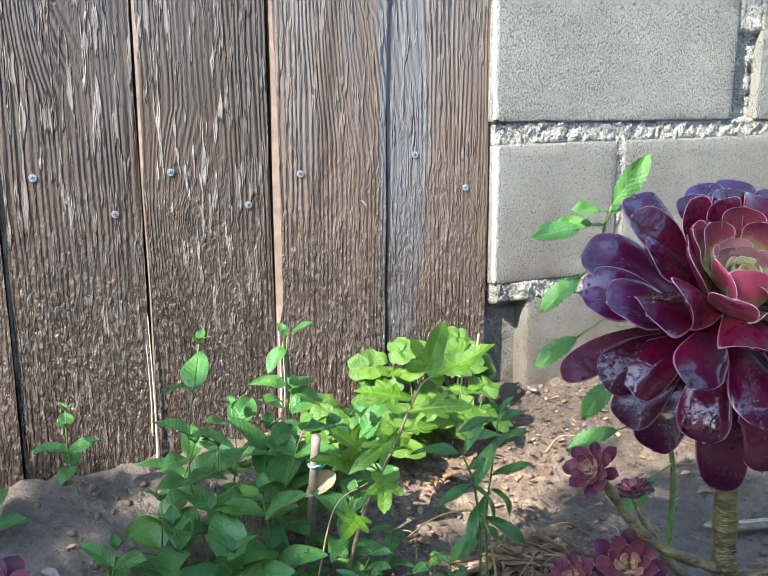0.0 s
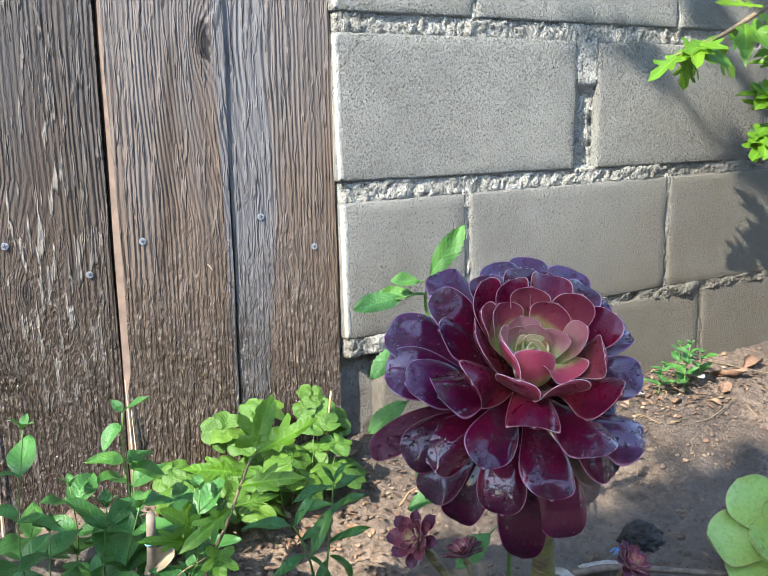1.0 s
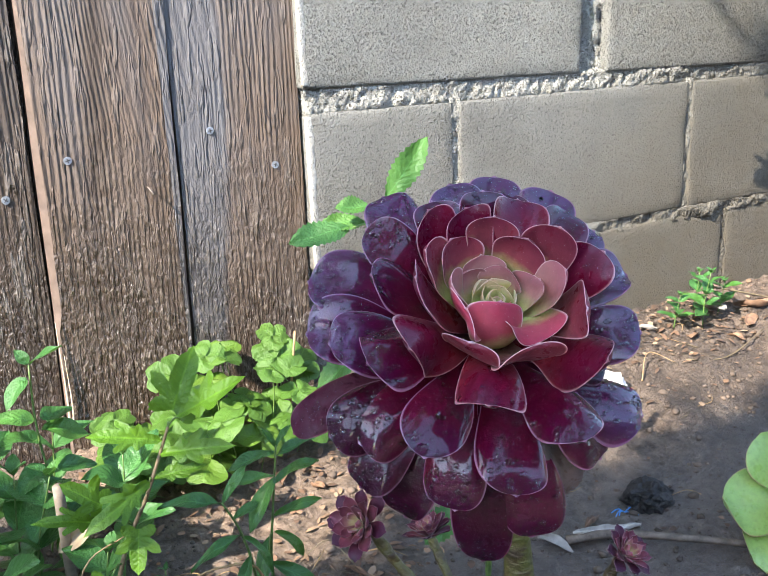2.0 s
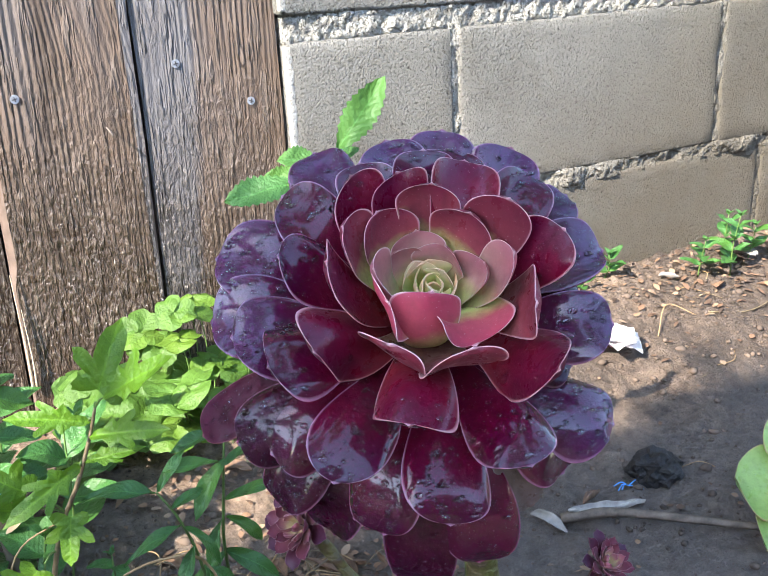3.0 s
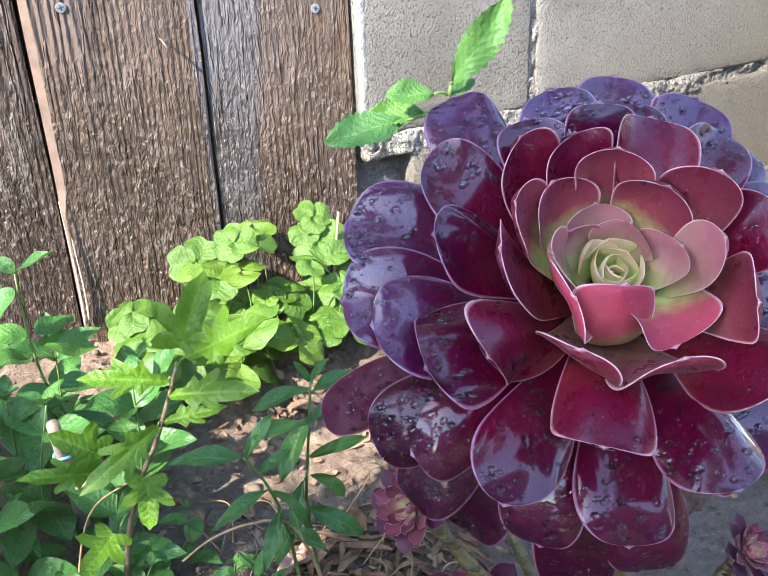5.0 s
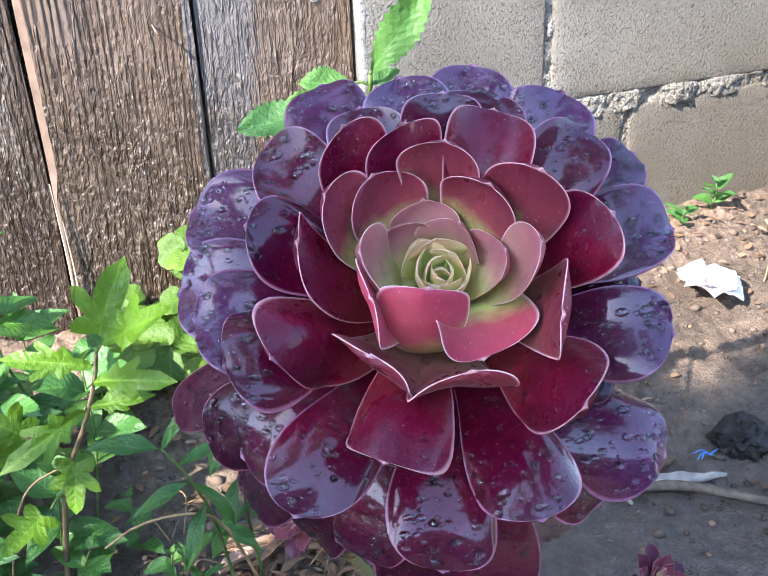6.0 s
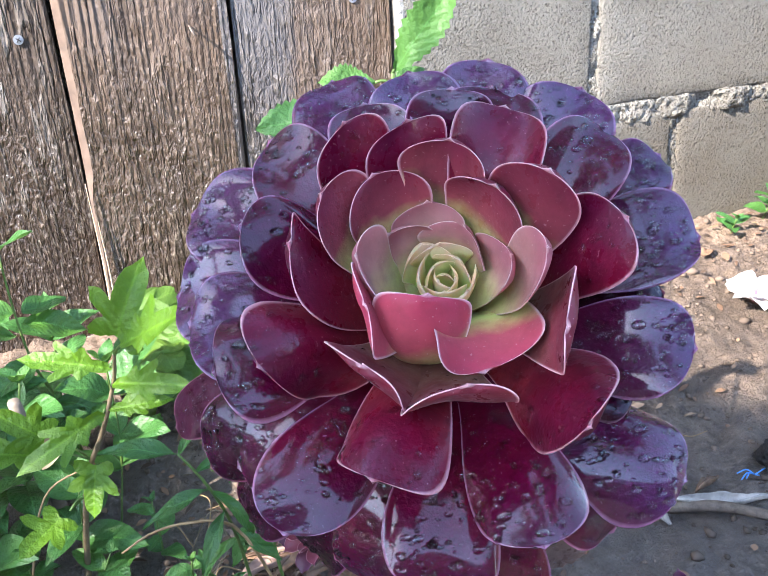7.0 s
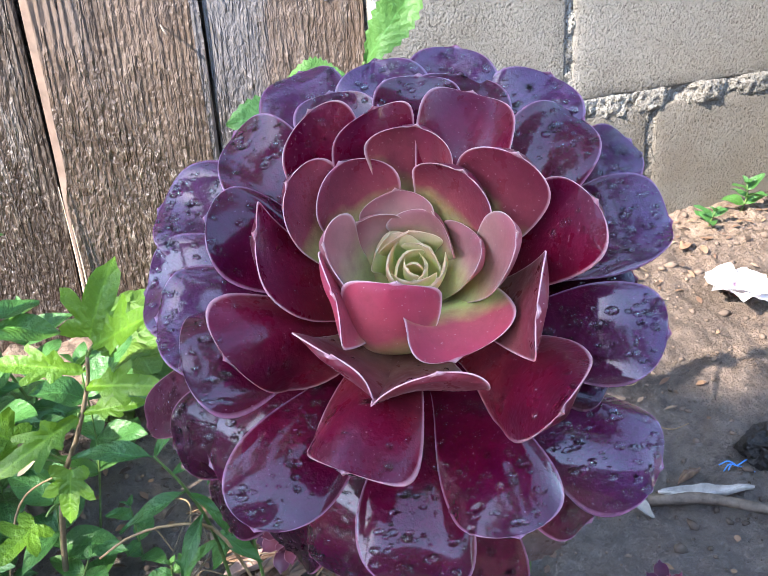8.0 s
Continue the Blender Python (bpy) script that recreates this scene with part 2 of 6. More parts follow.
def succulent_material(name, base, body, tip, rim, rough=0.32, gloss=0.5, wax=0.5, clear=0.0, velvet=0.0, wet=0.0):
    """A fleshy leaf: colour runs from its foot to its tip, with a thin pale rim and an uneven waxy gloss."""
    m = Mat(name)
    v = m.coords((1, 1, 1), vary=3.0)
    s, edge = m.attr("along"), m.attr("rim")
    mottle = m.noise(v, 190, 4, 0.65)
    cloud = m.noise(v, 42, 3, 0.5)
    run = m.math("ADD", s, m.math("MULTIPLY", m.math("SUBTRACT", cloud, 0.5), 0.45))
    col = m.ramp(run, [(0.40, base), (0.68, body), (0.97, tip)])
    col = m.mix(m.ramp(mottle, [(0.42, 0.0), (0.72, 0.5)]), col, tuple(np.array(body) * 0.5))
    col = m.mix(m.ramp(m.noise(v, 900, 2, 0.5), [(0.68, 0.0), (0.74, 0.3)]), col, tuple(np.array(rim) * 0.8))
    col = m.mix(m.ramp(edge, [(0.945, 0.0), (1.0, 0.8)]), col, rim)
    shine = m.ramp(m.noise(v, 90, 4, 0.65), [(0.36, rough * 0.6), (0.66, rough * 1.7)])
    m.put(m.bsdf, {"Base Color": col, "Roughness": shine, "Specular IOR Level": gloss, "Subsurface Weight": 0.15, "Subsurface Radius": (0.006, 0.0015, 0.002),
                   "Sheen Weight": velvet, "Sheen Roughness": 0.35, "Sheen Tint": (1.0, 0.86, 0.88, 1.0), "Specular Tint": (1 - 0.3 * (wet > 0), 1 - 0.22 * (wet > 0), 1, 1),
                   "Coat Weight": wet, "Coat Roughness": 0.09, "Coat IOR": 1.6})
    m.bsdf.inputs["Subsurface Scale"].default_value = 0.7
    ridge = m.node("CombineXYZ", X=m.math("MULTIPLY", m.attr("across"), 90.0), Y=m.math("MULTIPLY", s, 2.5), Z=m.math("MULTIPLY", m.node("ObjectInfo").outputs["Random"], 40.0)).outputs[0]
    m.bump(m.noise(ridge, 1.0, 3, 0.55), wax, 0.0005 * (1 + wet))
    m.bump(m.noise(v, 55, 3, 0.5), wax, 0.0022)
    m.bump(m.noise(v, 210, 3, 0.6), wax * 0.7, 0.0007 + 0.0004 * (wet > 0))
    m.bump(m.noise(v, 620, 2, 0.6), wax, 0.0003 + 0.0004 * (wet > 0))
    if clear:
        m.thin(clear, tuple(np.minimum(np.array(tip) * 1.3 + 0.02, 1)))
    return m.mat


def leaf_material(name, dark, light, through_color, share=0.25, rough=0.34, veins=9.0):
    """A thin leaf with a pale midrib, slanting side veins and an uneven green."""
    m = Mat(name, Specular_IOR_Level=0.36)
    v = m.coords((1, 1, 1), vary=4.0)
    rnd = m.node("ObjectInfo").outputs["Random"]
    s, mid = m.attr("along"), m.attr("rim")
    patch = m.noise(v, 4.5, 5, 0.65)
    fine = m.noise(v, 28, 4, 0.65)
    wave = m.math("SINE", m.math("MULTIPLY", m.math("SUBTRACT", m.math("MULTIPLY", s, veins), m.math("MULTIPLY", mid, 2.2)), 6.283))
    vein = m.ramp(wave, [(0.80, 0.0), (1.0, 1.0)])
    col = m.mix(m.ramp(patch, [(0.30, 0.3), (0.70, 0.85)]), dark, light)
    col = m.mix(m.ramp(fine, [(0.35, 0.22), (0.62, 0.0)]), col, tuple(np.array(dark) * 0.6))
    col = m.mix(m.math("MULTIPLY", rnd, 0.5), col, tuple(np.array(dark) * 0.7))
    tone = m.math("FRACT", m.math("MULTIPLY", rnd, 7.31))
    col = m.mix(m.ramp(tone, [(0.6, 0.0), (1.0, 0.55)]), col, (light[0] * 1.3, light[1] * 1.05, light[2] * 0.6))
    col = m.mix(m.math("MULTIPLY", vein, 0.10), col, tuple(np.array(light) * 1.5))
    col = m.mix(m.ramp(mid, [(0.015, 0.45), (0.07, 0.0)]), col, tuple(np.array(light) * 1.5))
    m.put(m.bsdf, {"Base Color": col, "Roughness": m.ramp(fine, [(0.3, rough * 0.7), (0.7, rough * 1.5)])})
    m.bump(m.math("MULTIPLY", wave, -0.5), 0.16, 0.0012)
    m.bump(patch, 0.5, 0.005)
    m.bump(fine, 0.25, 0.0010)
    m.thin(share, m.mix(0.5, through_color, m.mix(1.0, col, (2.4, 2.4, 2.4), "MULTIPLY")))
    return m.mat


def plain_material(name, color, rough=0.6, vary=0.35, scale=90, bump=0.4, dist=0.0015, **values):
    m = Mat(name, **values)
    v = m.coords((1, 1, 1), vary=6.0)
    n = m.noise(v, scale, 4, 0.65)
    c = np.array(color)
    m.put(m.bsdf, {"Base Color": m.ramp(n, [(0.3, tuple(c * (1 - vary))), (0.7, tuple(np.minimum(c * (1 + vary), 1)))]), "Roughness": rough})
    m.bump(n, bump, dist)
    return m.mat


WOOD = wood_material("weathered_fence_wood", 0.76, 0.20)
DARK_WOOD = wood_material("dark_fence_wood", 0.38, 0.85)
RAW_WOOD = plain_material("split_board_edge", (0.110, 0.076, 0.058), 0.7, 0.35, 60, 0.6)
PALE_WOOD = plain_material("pale_torn_wood", (0.52, 0.40, 0.28), 0.7, 0.25, 60, 0.5)
BLOCK = concrete_material("concrete_block", (0.285, 0.285, 0.262))
# a darker concrete for the two lowest courses
LOW_BLOCK = concrete_material("lower_concrete_block", (0.180, 0.176, 0.158), 420, 0.6)
MORTAR = concrete_material("crumbly_mortar", (0.38, 0.372, 0.335), 240, 1.0)
PALE = concrete_material("sunlit_edge_paint", (0.50, 0.475, 0.42), 300, 0.5)
SOIL = soil_material()
ROS = [
    succulent_material("heart_leaf", (0.50, 0.78, 0.18), (0.64, 0.78, 0.29), (0.74, 0.55, 0.38), (1.0, 0.86, 0.76), 0.50, 0.2, 0.2, 0.50),
    succulent_material("blush_leaf", (0.54, 0.54, 0.19), (0.52, 0.25, 0.205), (0.42, 0.135, 0.150), (0.95, 0.68, 0.62), 0.50, 0.2, 0.25, 0.35, 0.05),
    succulent_material("middle_leaf", (0.50, 0.52, 0.15), (0.245, 0.044, 0.054), (0.150, 0.016, 0.036), (0.80, 0.46, 0.46), 0.40, 0.18, 0.3, 0.06, 0.04, 0.06),
    succulent_material("burgundy_leaf", (0.20, 0.018, 0.025), (0.128, 0.0035, 0.018), (0.080, 0.003, 0.018), (0.66, 0.34, 0.37), 0.30, 0.20, 0.35, 0.0, 0.02, 0.14),
    succulent_material("dark_leaf", (0.10, 0.003, 0.016), (0.076, 0.0012, 0.015), (0.042, 0.001, 0.017), (0.42, 0.18, 0.28), 0.15, 0.10, 0.7, 0.0, 0.0, 0.62),
    succulent_material("purple_leaf", (0.09, 0.005, 0.025), (0.068, 0.003, 0.026), (0.056, 0.008, 0.052), (0.32, 0.15, 0.26), 0.15, 0.16, 0.8, 0.0, 0.0, 0.70),
    # darker copy of dark_leaf: the lowest leaves' shade is put into the colour
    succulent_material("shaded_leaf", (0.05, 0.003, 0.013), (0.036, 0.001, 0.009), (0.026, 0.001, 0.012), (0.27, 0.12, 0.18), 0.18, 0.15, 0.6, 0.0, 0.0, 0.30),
]
FRONT = succulent_material("front_leaf", (0.24, 0.11, 0.07), (0.215, 0.034, 0.044), (0.155, 0.015, 0.031), (0.82, 0.48, 0.48), 0.42, 0.25, 0.3, 0.05, 0.05)
PINK = succulent_material("pink_leaf", (0.50, 0.56, 0.16), (0.50, 0.085, 0.105), (0.43, 0.046, 0.080), (0.95, 0.66, 0.64), 0.48, 0.2, 0.25, 0.18, 0.05)
DULL = succulent_material("brownish_leaf", (0.06, 0.008, 0.017), (0.055, 0.006, 0.018), (0.050, 0.005, 0.019), (0.30, 0.14, 0.15), 0.5, 0.15, 0.35)
OFFSET = [succulent_material(n, a, b, c, d, 0.5, 0.25, 0.3, 0.0, 0.15) for n, a, b, c, d in (
    ("offset_heart", (0.46, 0.34, 0.16), (0.36, 0.15, 0.14), (0.28, 0.085, 0.11), (0.55, 0.32, 0.30)), ("offset_middle", (0.20, 0.07, 0.06), (0.15, 0.034, 0.050), (0.11, 0.020, 0.040), (0.42, 0.22, 0.23)),
    ("offset_outer", (0.10, 0.02, 0.03), (0.060, 0.008, 0.024), (0.045, 0.007, 0.026), (0.25, 0.12, 0.15)))]
OLD_LEAF = succulent_material("withering_leaf", (0.16, 0.10, 0.08), (0.15, 0.105, 0.088), (0.12, 0.078, 0.070), (0.20, 0.14, 0.11), 0.34, 0.45, 0.5)
WATER = Mat("water_drop", Base_Color=(1, 1, 1), Roughness=0.02, IOR=1.33)
WATER.bsdf.inputs["Transmission Weight"].default_value = 1.0
WATER = WATER.mat


def trunk_material():
    """Olive stem with brown leaf scars in rings."""
    m = Mat("green_brown_stem", Roughness=0.5)
    v = m.coords((1, 1, 1), vary=2.0)
    blot = m.noise(v, 55, 4, 0.65)
    scar = m.noise(m.node("Mapping", Vector=v, Scale=(0.25, 0.25, 1.0)).outputs[0], 150, 3, 0.6)
    col = m.ramp(blot, [(0.34, (0.040, 0.022, 0.012)), (0.50, (0.088, 0.066, 0.020)), (0.68, (0.115, 0.118, 0.024))])
    col = m.mix(m.ramp(scar, [(0.54, 0.0), (0.62, 0.8)]), col, (0.050, 0.028, 0.018))
    m.put(m.bsdf, {"Base Color": col})
    m.bump(scar, 1.0, 0.005)
    m.bump(blot, 0.9, 0.004)
    return m.mat


TRUNK = trunk_material()


# ---- building helpers ----
def mesh_of(name, verts, faces, material, attrs=None, smooth=True):
    me = bpy.data.meshes.new(name)
    me.from_pydata([tuple(v) for v in verts], [], [tuple(f) for f in faces])
    me.materials.append(material)
    for key, values in (attrs or {}).items():
        me.attributes.new(key, "FLOAT", "POINT").data.foreach_set("value", np.asarray(values, dtype=np.float32).ravel())
    if smooth:
        me.polygons.foreach_set("use_smooth", [True] * len(me.polygons))
    me.update()
    return me


def part(name, me, parent, label="", at=None):
    """Links a mesh as one part under a thing or a part."""
    ob = new(name, me)
    if at is not None:
        ob.matrix_basis = at
    ob.parent = parent
    return tagged(ob, label)


def thing(name, label, category, at=(0, 0, 0), group="", kind="", me=None):
    ob = new(name, me)
    ob.location = at
    return tagged(ob, label, category, group, kind)


def grid_faces(n, m, start=0, flip=False):
    i, j = np.meshgrid(np.arange(n - 1), np.arange(m - 1), indexing="ij")
    a = start + i * m + j
    f = np.stack([a, a + 1, a + m + 1, a + m], -1).reshape(-1, 4)
    return (f[:, ::-1] if flip else f).tolist()


def slab(top, bottom):
    """Verts and faces of a closed sheet with thickness from two grids (n, m, 3)."""
    n, m = top.shape[:2]
    k = n * m
    faces = grid_faces(n, m) + grid_faces(n, m, k, True)
    ring = [i * m for i in range(n - 1, 0, -1)] + list(range(0, m - 1)) + [i * m + m - 1 for i in range(n - 1)] + [(n - 1) * m + j for j in range(m - 1, 0, -1)]
    for a, b in zip(ring, ring[1:] + ring[:1]):
        faces.append((b, a, a + k, b + k))
    return np.concatenate([top.reshape(-1, 3), bottom.reshape(-1, 3)]), faces


def tube(points, radii, sides=8):
    """A round stem along points with a radius at each, closed at both ends."""
    pts = np.array(points, dtype=float)
    radii = np.broadcast_to(np.array(radii, dtype=float), len(pts))
    tan = np.gradient(pts, axis=0)
    tan /= np.linalg.norm(tan, axis=1)[:, None] + 1e-12
    ref = np.array([1.0, 0.13, 0.07]) if abs(tan[0, 2]) > 0.8 else np.array([0.0, 0.11, 1.0])
    verts = []
    for p, t, r in zip(pts, tan, radii):
        a = np.cross(t, ref)
        a /= np.linalg.norm(a)
        b = np.cross(t, a)
        verts += [p + r * (a * math.cos(w) + b * math.sin(w)) for w in np.linspace(0, 2 * math.pi, sides, endpoint=False)]
    n = len(pts)
    faces = []
    for i in range(n - 1):
        for j in range(sides):
            k = (j + 1) % sides
            faces.append((i * sides + j, i * sides + k, (i + 1) * sides + k, (i + 1) * sides + j))
    faces.append(tuple(range(sides))[::-1])
    faces.append(tuple(range((n - 1) * sides, n * sides)))
    return verts, faces


def spline(points, n=14):
    """Smooth points through the given ones."""
    p = np.array(points, dtype=float)
    if len(p) == 2:
        return np.linspace(p[0], p[1], n)
    t = np.linspace(0, len(p) - 1, n)
    ext = np.vstack([2 * p[0] - p[1], p, 2 * p[-1] - p[-2]])
    out = []
    for x in t:
        i = min(int(x), len(p) - 2)
        u = x - i
        a, b, c, d = ext[i:i + 4]
        out.append(0.5 * (2 * b + (c - a) * u + (2 * a - 5 * b + 4 * c - d) * u * u + (3 * b - a - 3 * c + d) * u ** 3))
    return np.array(out)


def rough_box(size, cell=0.02, rough=0.002, bevel=0.003, seed=0):
    """A block centred on the origin with slightly worn edges and an uneven skin."""
    lines = []
    for length in size:
        inner = np.linspace(-length / 2 + bevel * 1.5, length / 2 - bevel * 1.5, max(2, int(length / cell) + 1))
        lines.append([-length / 2] + list(inner) + [length / 2])
    verts, index, faces = [], {}, []

    def vert(p):
        key = tuple(round(c, 6) for c in p)
        if key not in index:
            q = Vector(p)
            edge = [abs(abs(p[i]) - size[i] / 2) < 1e-6 for i in range(3)]
            if sum(edge) > 1:
                for i in range(3):
                    if edge[i]:
                        q[i] -= math.copysign(bevel * (0.5 + 0.45 * noise.noise(q * 45 + Vector((seed, 0, 0)))), q[i])
            w = Vector(p) * 38 + Vector((seed * 3.1, seed, 0))
            q += Vector((noise.noise(w), noise.noise(w + Vector((9, 0, 0))), noise.noise(w + Vector((0, 9, 0))))) * rough
            index[key] = len(verts)
            verts.append(q)
        return index[key]

    for axis in range(3):
        a, b = (axis + 1) % 3, (axis + 2) % 3
        for sign in (-1, 1):
            for i in range(len(lines[a]) - 1):
                for j in range(len(lines[b]) - 1):
                    quad = []
                    for u, v in ((i, j), (i + 1, j), (i + 1, j + 1), (i, j + 1)):
                        p = [0, 0, 0]
                        p[axis], p[a], p[b] = sign * size[axis] / 2, lines[a][u], lines[b][v]
                        quad.append(vert(p))
                    faces.append(quad if sign > 0 else quad[::-1])
    me = bpy.data.meshes.new("rough_box")
    me.from_pydata(verts, [], faces)
    me.update()
    return me


# ---- ground ----
def ground_height(x, y):
    """Soil: level bed, banked up a little along the fence and wall."""
    k = min(max((y - 0.74) / 0.30, 0), 1)
    bank = (0.058 + 0.018 * min(max((x - 0.2) / 0.5, 0), 1)) * k * k * (3 - 2 * k)
    p = Vector((x, y, 0))
    return bank + 0.010 * noise.noise(p * 5) + 0.006 * noise.noise(p * 17) + 0.0060 * noise.noise(p * 48) + 0.0042 * noise.noise(p * 105)


def build_ground():
    far = [60, 25, 10, 5, 3]
    xs = np.array([-f for f in far] + list(np.linspace(-0.9, -0.12, 40)) + list(np.linspace(-0.1, 1.6, 330)) + list(np.linspace(1.62, 2.3, 36)) + [f + 1 for f in far[::-1]])
    ys = np.array([-f for f in far] + list(np.linspace(-0.5, 0.38, 40)) + list(np.linspace(0.4, 1.15, 150)) + list(np.linspace(1.2, 1.4, 6)) + [f + 1 for f in far[::-1]])
    verts = [(x, y, ground_height(x, y) if -0.95 < x < 2.35 and -0.55 < y < 1.45 else 0.0) for x in xs for y in ys]
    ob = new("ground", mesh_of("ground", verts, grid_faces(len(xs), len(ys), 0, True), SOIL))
    tagged(ob, "crumbly brown garden soil, painted damp and darker where the bed is shaded", "ground", kind="structure")


build_ground()


# ---- fence ----
FENCE_Y = 1.080


def board_mesh(width, height, seed, material, thick=0.018, split=()):
    """A board; split lists edges that have torn off at a slant: side, height of its foot and head, breadth."""
    nx, nz = 12, 60
    top = np.zeros((nz, nx, 3))
    for i, z in enumerate(np.linspace(0, height, nz) ** 1.35 / height ** 0.35):
        us = np.linspace(-1, 1, nx)
        us[1], us[-2] = -0.965, 0.965
        torn = {}
        for side, foot, head, broad in split:
            k = min(max((head - z) / (head - foot) * 1.5, 0), 1) * (1.0 if z > foot else 0.35)
            size = broad * k * (1 + 0.18 * noise.noise(Vector((z * 31, side * 9, seed))))
            torn[side] = size
            if size > 0:
                us[1 if side < 0 else -2] = side * (1 - 2 * max(size, 0.001) / width)
        for j, u in enumerate(us):
            edge = 0.0022 * noise.noise(Vector((seed * 7.7, z * 6, math.copysign(3, u)))) * (abs(u) > 0.9)
            top[i, j] = (u * width / 2 + edge, 0.0016 * u * u + 0.0010 * noise.noise(Vector((u * 3 + seed * 5, z * 9, 2))), z)
            if j in (0, nx - 1):
                top[i, j, 1] += 0.9 * torn.get(math.copysign(1, u), 0.0)
    bottom = top * [1, 0, 1] + np.array([0, thick, 0])
    v, f = slab(top, bottom)
    me = mesh_of("fence_board", v, f, material, smooth=False)
    me.materials.append(RAW_WOOD)
    for poly in me.polygons:
        if abs(poly.normal.x) > 0.4:
            poly.material_index = 1
    return me


def screw_mesh():
    """A countersunk cross-head screw, its head just below the face."""
    bm = bmesh.new()
    bmesh.ops.create_circle(bm, cap_ends=True, segments=16, radius=0.0042)
    bmesh.ops.rotate(bm, verts=bm.verts, cent=(0, 0, 0), matrix=Matrix.Rotation(radians(90), 3, "X"))
    ext = bmesh.ops.extrude_face_region(bm, geom=bm.faces[:])
    moved = [g for g in ext["geom"] if isinstance(g, bmesh.types.BMVert)]
    bmesh.ops.translate(bm, verts=moved, vec=(0, -0.0012, 0))
    for ang in (0.5, 0.5 + math.pi / 2):
        made = bmesh.ops.create_cube(bm, size=1, matrix=Matrix.Translation((0, -0.0014, 0)) @ Matrix.Rotation(ang, 4, "Y") @ Matrix.Diagonal((0.0048, 0.0012, 0.0009, 1)))
        for v in made["verts"]:
            for f in v.link_faces:
                f.material_index = 1
    me = bpy.data.meshes.new("screw")
    bm.to_mesh(me)
    bm.free()
    me.materials.append(plain_material("zinc_screw", (0.52, 0.56, 0.62), 0.4, 0.2, 400, 0.2, Metallic=0.8))
    me.materials.append(plain_material("screw_slot", (0.05, 0.05, 0.055), 0.7))
    return me


SCREW = screw_mesh()


def build_fence():
    fence = thing("fence", "weathered brown wooden board fence, damp at its foot", "fence", (0, FENCE_Y, 0), kind="structure")
    edges = [-1.685, -1.535, -1.385, -1.235, -1.085, -0.935, -0.785, -0.635, -0.485, -0.335, -0.185, -0.035, 0.115, 0.265, 0.4165, 0.5665, 0.716]
    screws = {12: ((0.154, 0.399), (0.236, 0.354)), 13: ((0.300, 0.397), (0.389, 0.354)), 14: ((0.453, 0.387),), 15: ((0.608, 0.402), (0.682, 0.356))}
    rnd = random.Random(4)
    for i, (a, b) in enumerate(zip(edges, edges[1:])):
        lean = {12: 0.35, 13: 0.45, 14: 1.1, 15: 0.75}.get(i, rnd.uniform(-0.2, 0.4))
        gap = {11: 0.005, 12: 0.003, 13: 0.003, 14: 0.0035, 15: 0.003}.get(i, 0.005)
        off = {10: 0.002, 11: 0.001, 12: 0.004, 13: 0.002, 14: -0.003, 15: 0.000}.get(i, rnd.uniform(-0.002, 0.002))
        w = b - a - gap
        x0 = (a + b) / 2 + gap / 2 - math.tan(radians(lean)) * 0.35
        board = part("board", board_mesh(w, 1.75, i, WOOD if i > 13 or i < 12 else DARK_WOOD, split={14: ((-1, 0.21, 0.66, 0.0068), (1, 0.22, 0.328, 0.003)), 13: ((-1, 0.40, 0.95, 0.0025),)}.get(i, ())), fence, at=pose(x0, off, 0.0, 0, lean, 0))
        for sx, sz in screws.get(i, ()):
            part("screw", SCREW, board, "bright zinc screw head", at=board.matrix_basis.inverted() @ pose(sx, off + 0.0004, sz, 0, rnd.uniform(0, 90), 0))
    # an old bent nail
    v, f = tube(spline([(0.5312, 0.004, 0.3500), (0.5316, -0.009, 0.3492), (0.5326, -0.0125, 0.3462), (0.5345, -0.0130, 0.3425)], 9), np.linspace(0.0008, 0.0013, 9), 7)
    part("nail", mesh_of("nail", v, f, plain_material("rusty_nail", (0.20, 0.16, 0.13), 0.5, 0.4, 300, 0.3, Metallic=0.5)), fence, "old bent nail")
    # long splinters that have sprung off the board edges
    for x, z0, z1, y, wide in ((0.4165, 0.095, 0.222, -0.006, 0.0030), (0.4205, 0.100, 0.185, -0.007, 0.0022), (0.2625, 0.05, 0.235, 0.000, 0.0032), (0.2590, 0.09, 0.20, 0.002, 0.0020)):
        path = spline([(x, y, z0), (x + 0.0012, y - 0.001, z0 * 0.6 + z1 * 0.4), (x + 0.0005, y + 0.001, z1)], 12)
        part("splinter", mesh_of("splinter", *tube(path, np.linspace(wide * 0.5, wide * 0.12, 12), 6), PALE_WOOD), fence, "pale splinter of torn wood")
    # unseen upright strips, added behind the seams to block daylight
    for x in edges[10:16]:
        me = rough_box((0.05, 0.02, 1.6), 0.2, 0.0008, 0.002, int(abs(x) * 100))
        me.materials.append(DARK_WOOD)
        part("batten", me, fence, at=pose(x, 0.034, 0.80))
    # two rails on the far side carry the boards
    for z in (0.38, 1.35):
        v, f = slab(*[np.array([[(x, y, zz) for zz in (z - 0.045, z + 0.045)] for x in (-1.7, 0.70)], dtype=float) for y in (0.046, 0.084)])
        part("rail", mesh_of("rail", v, f, WOOD, smooth=False), fence)


build_fence()


# ---- block wall ----
WALL_Y = 1.067
SLOPE = -0.024


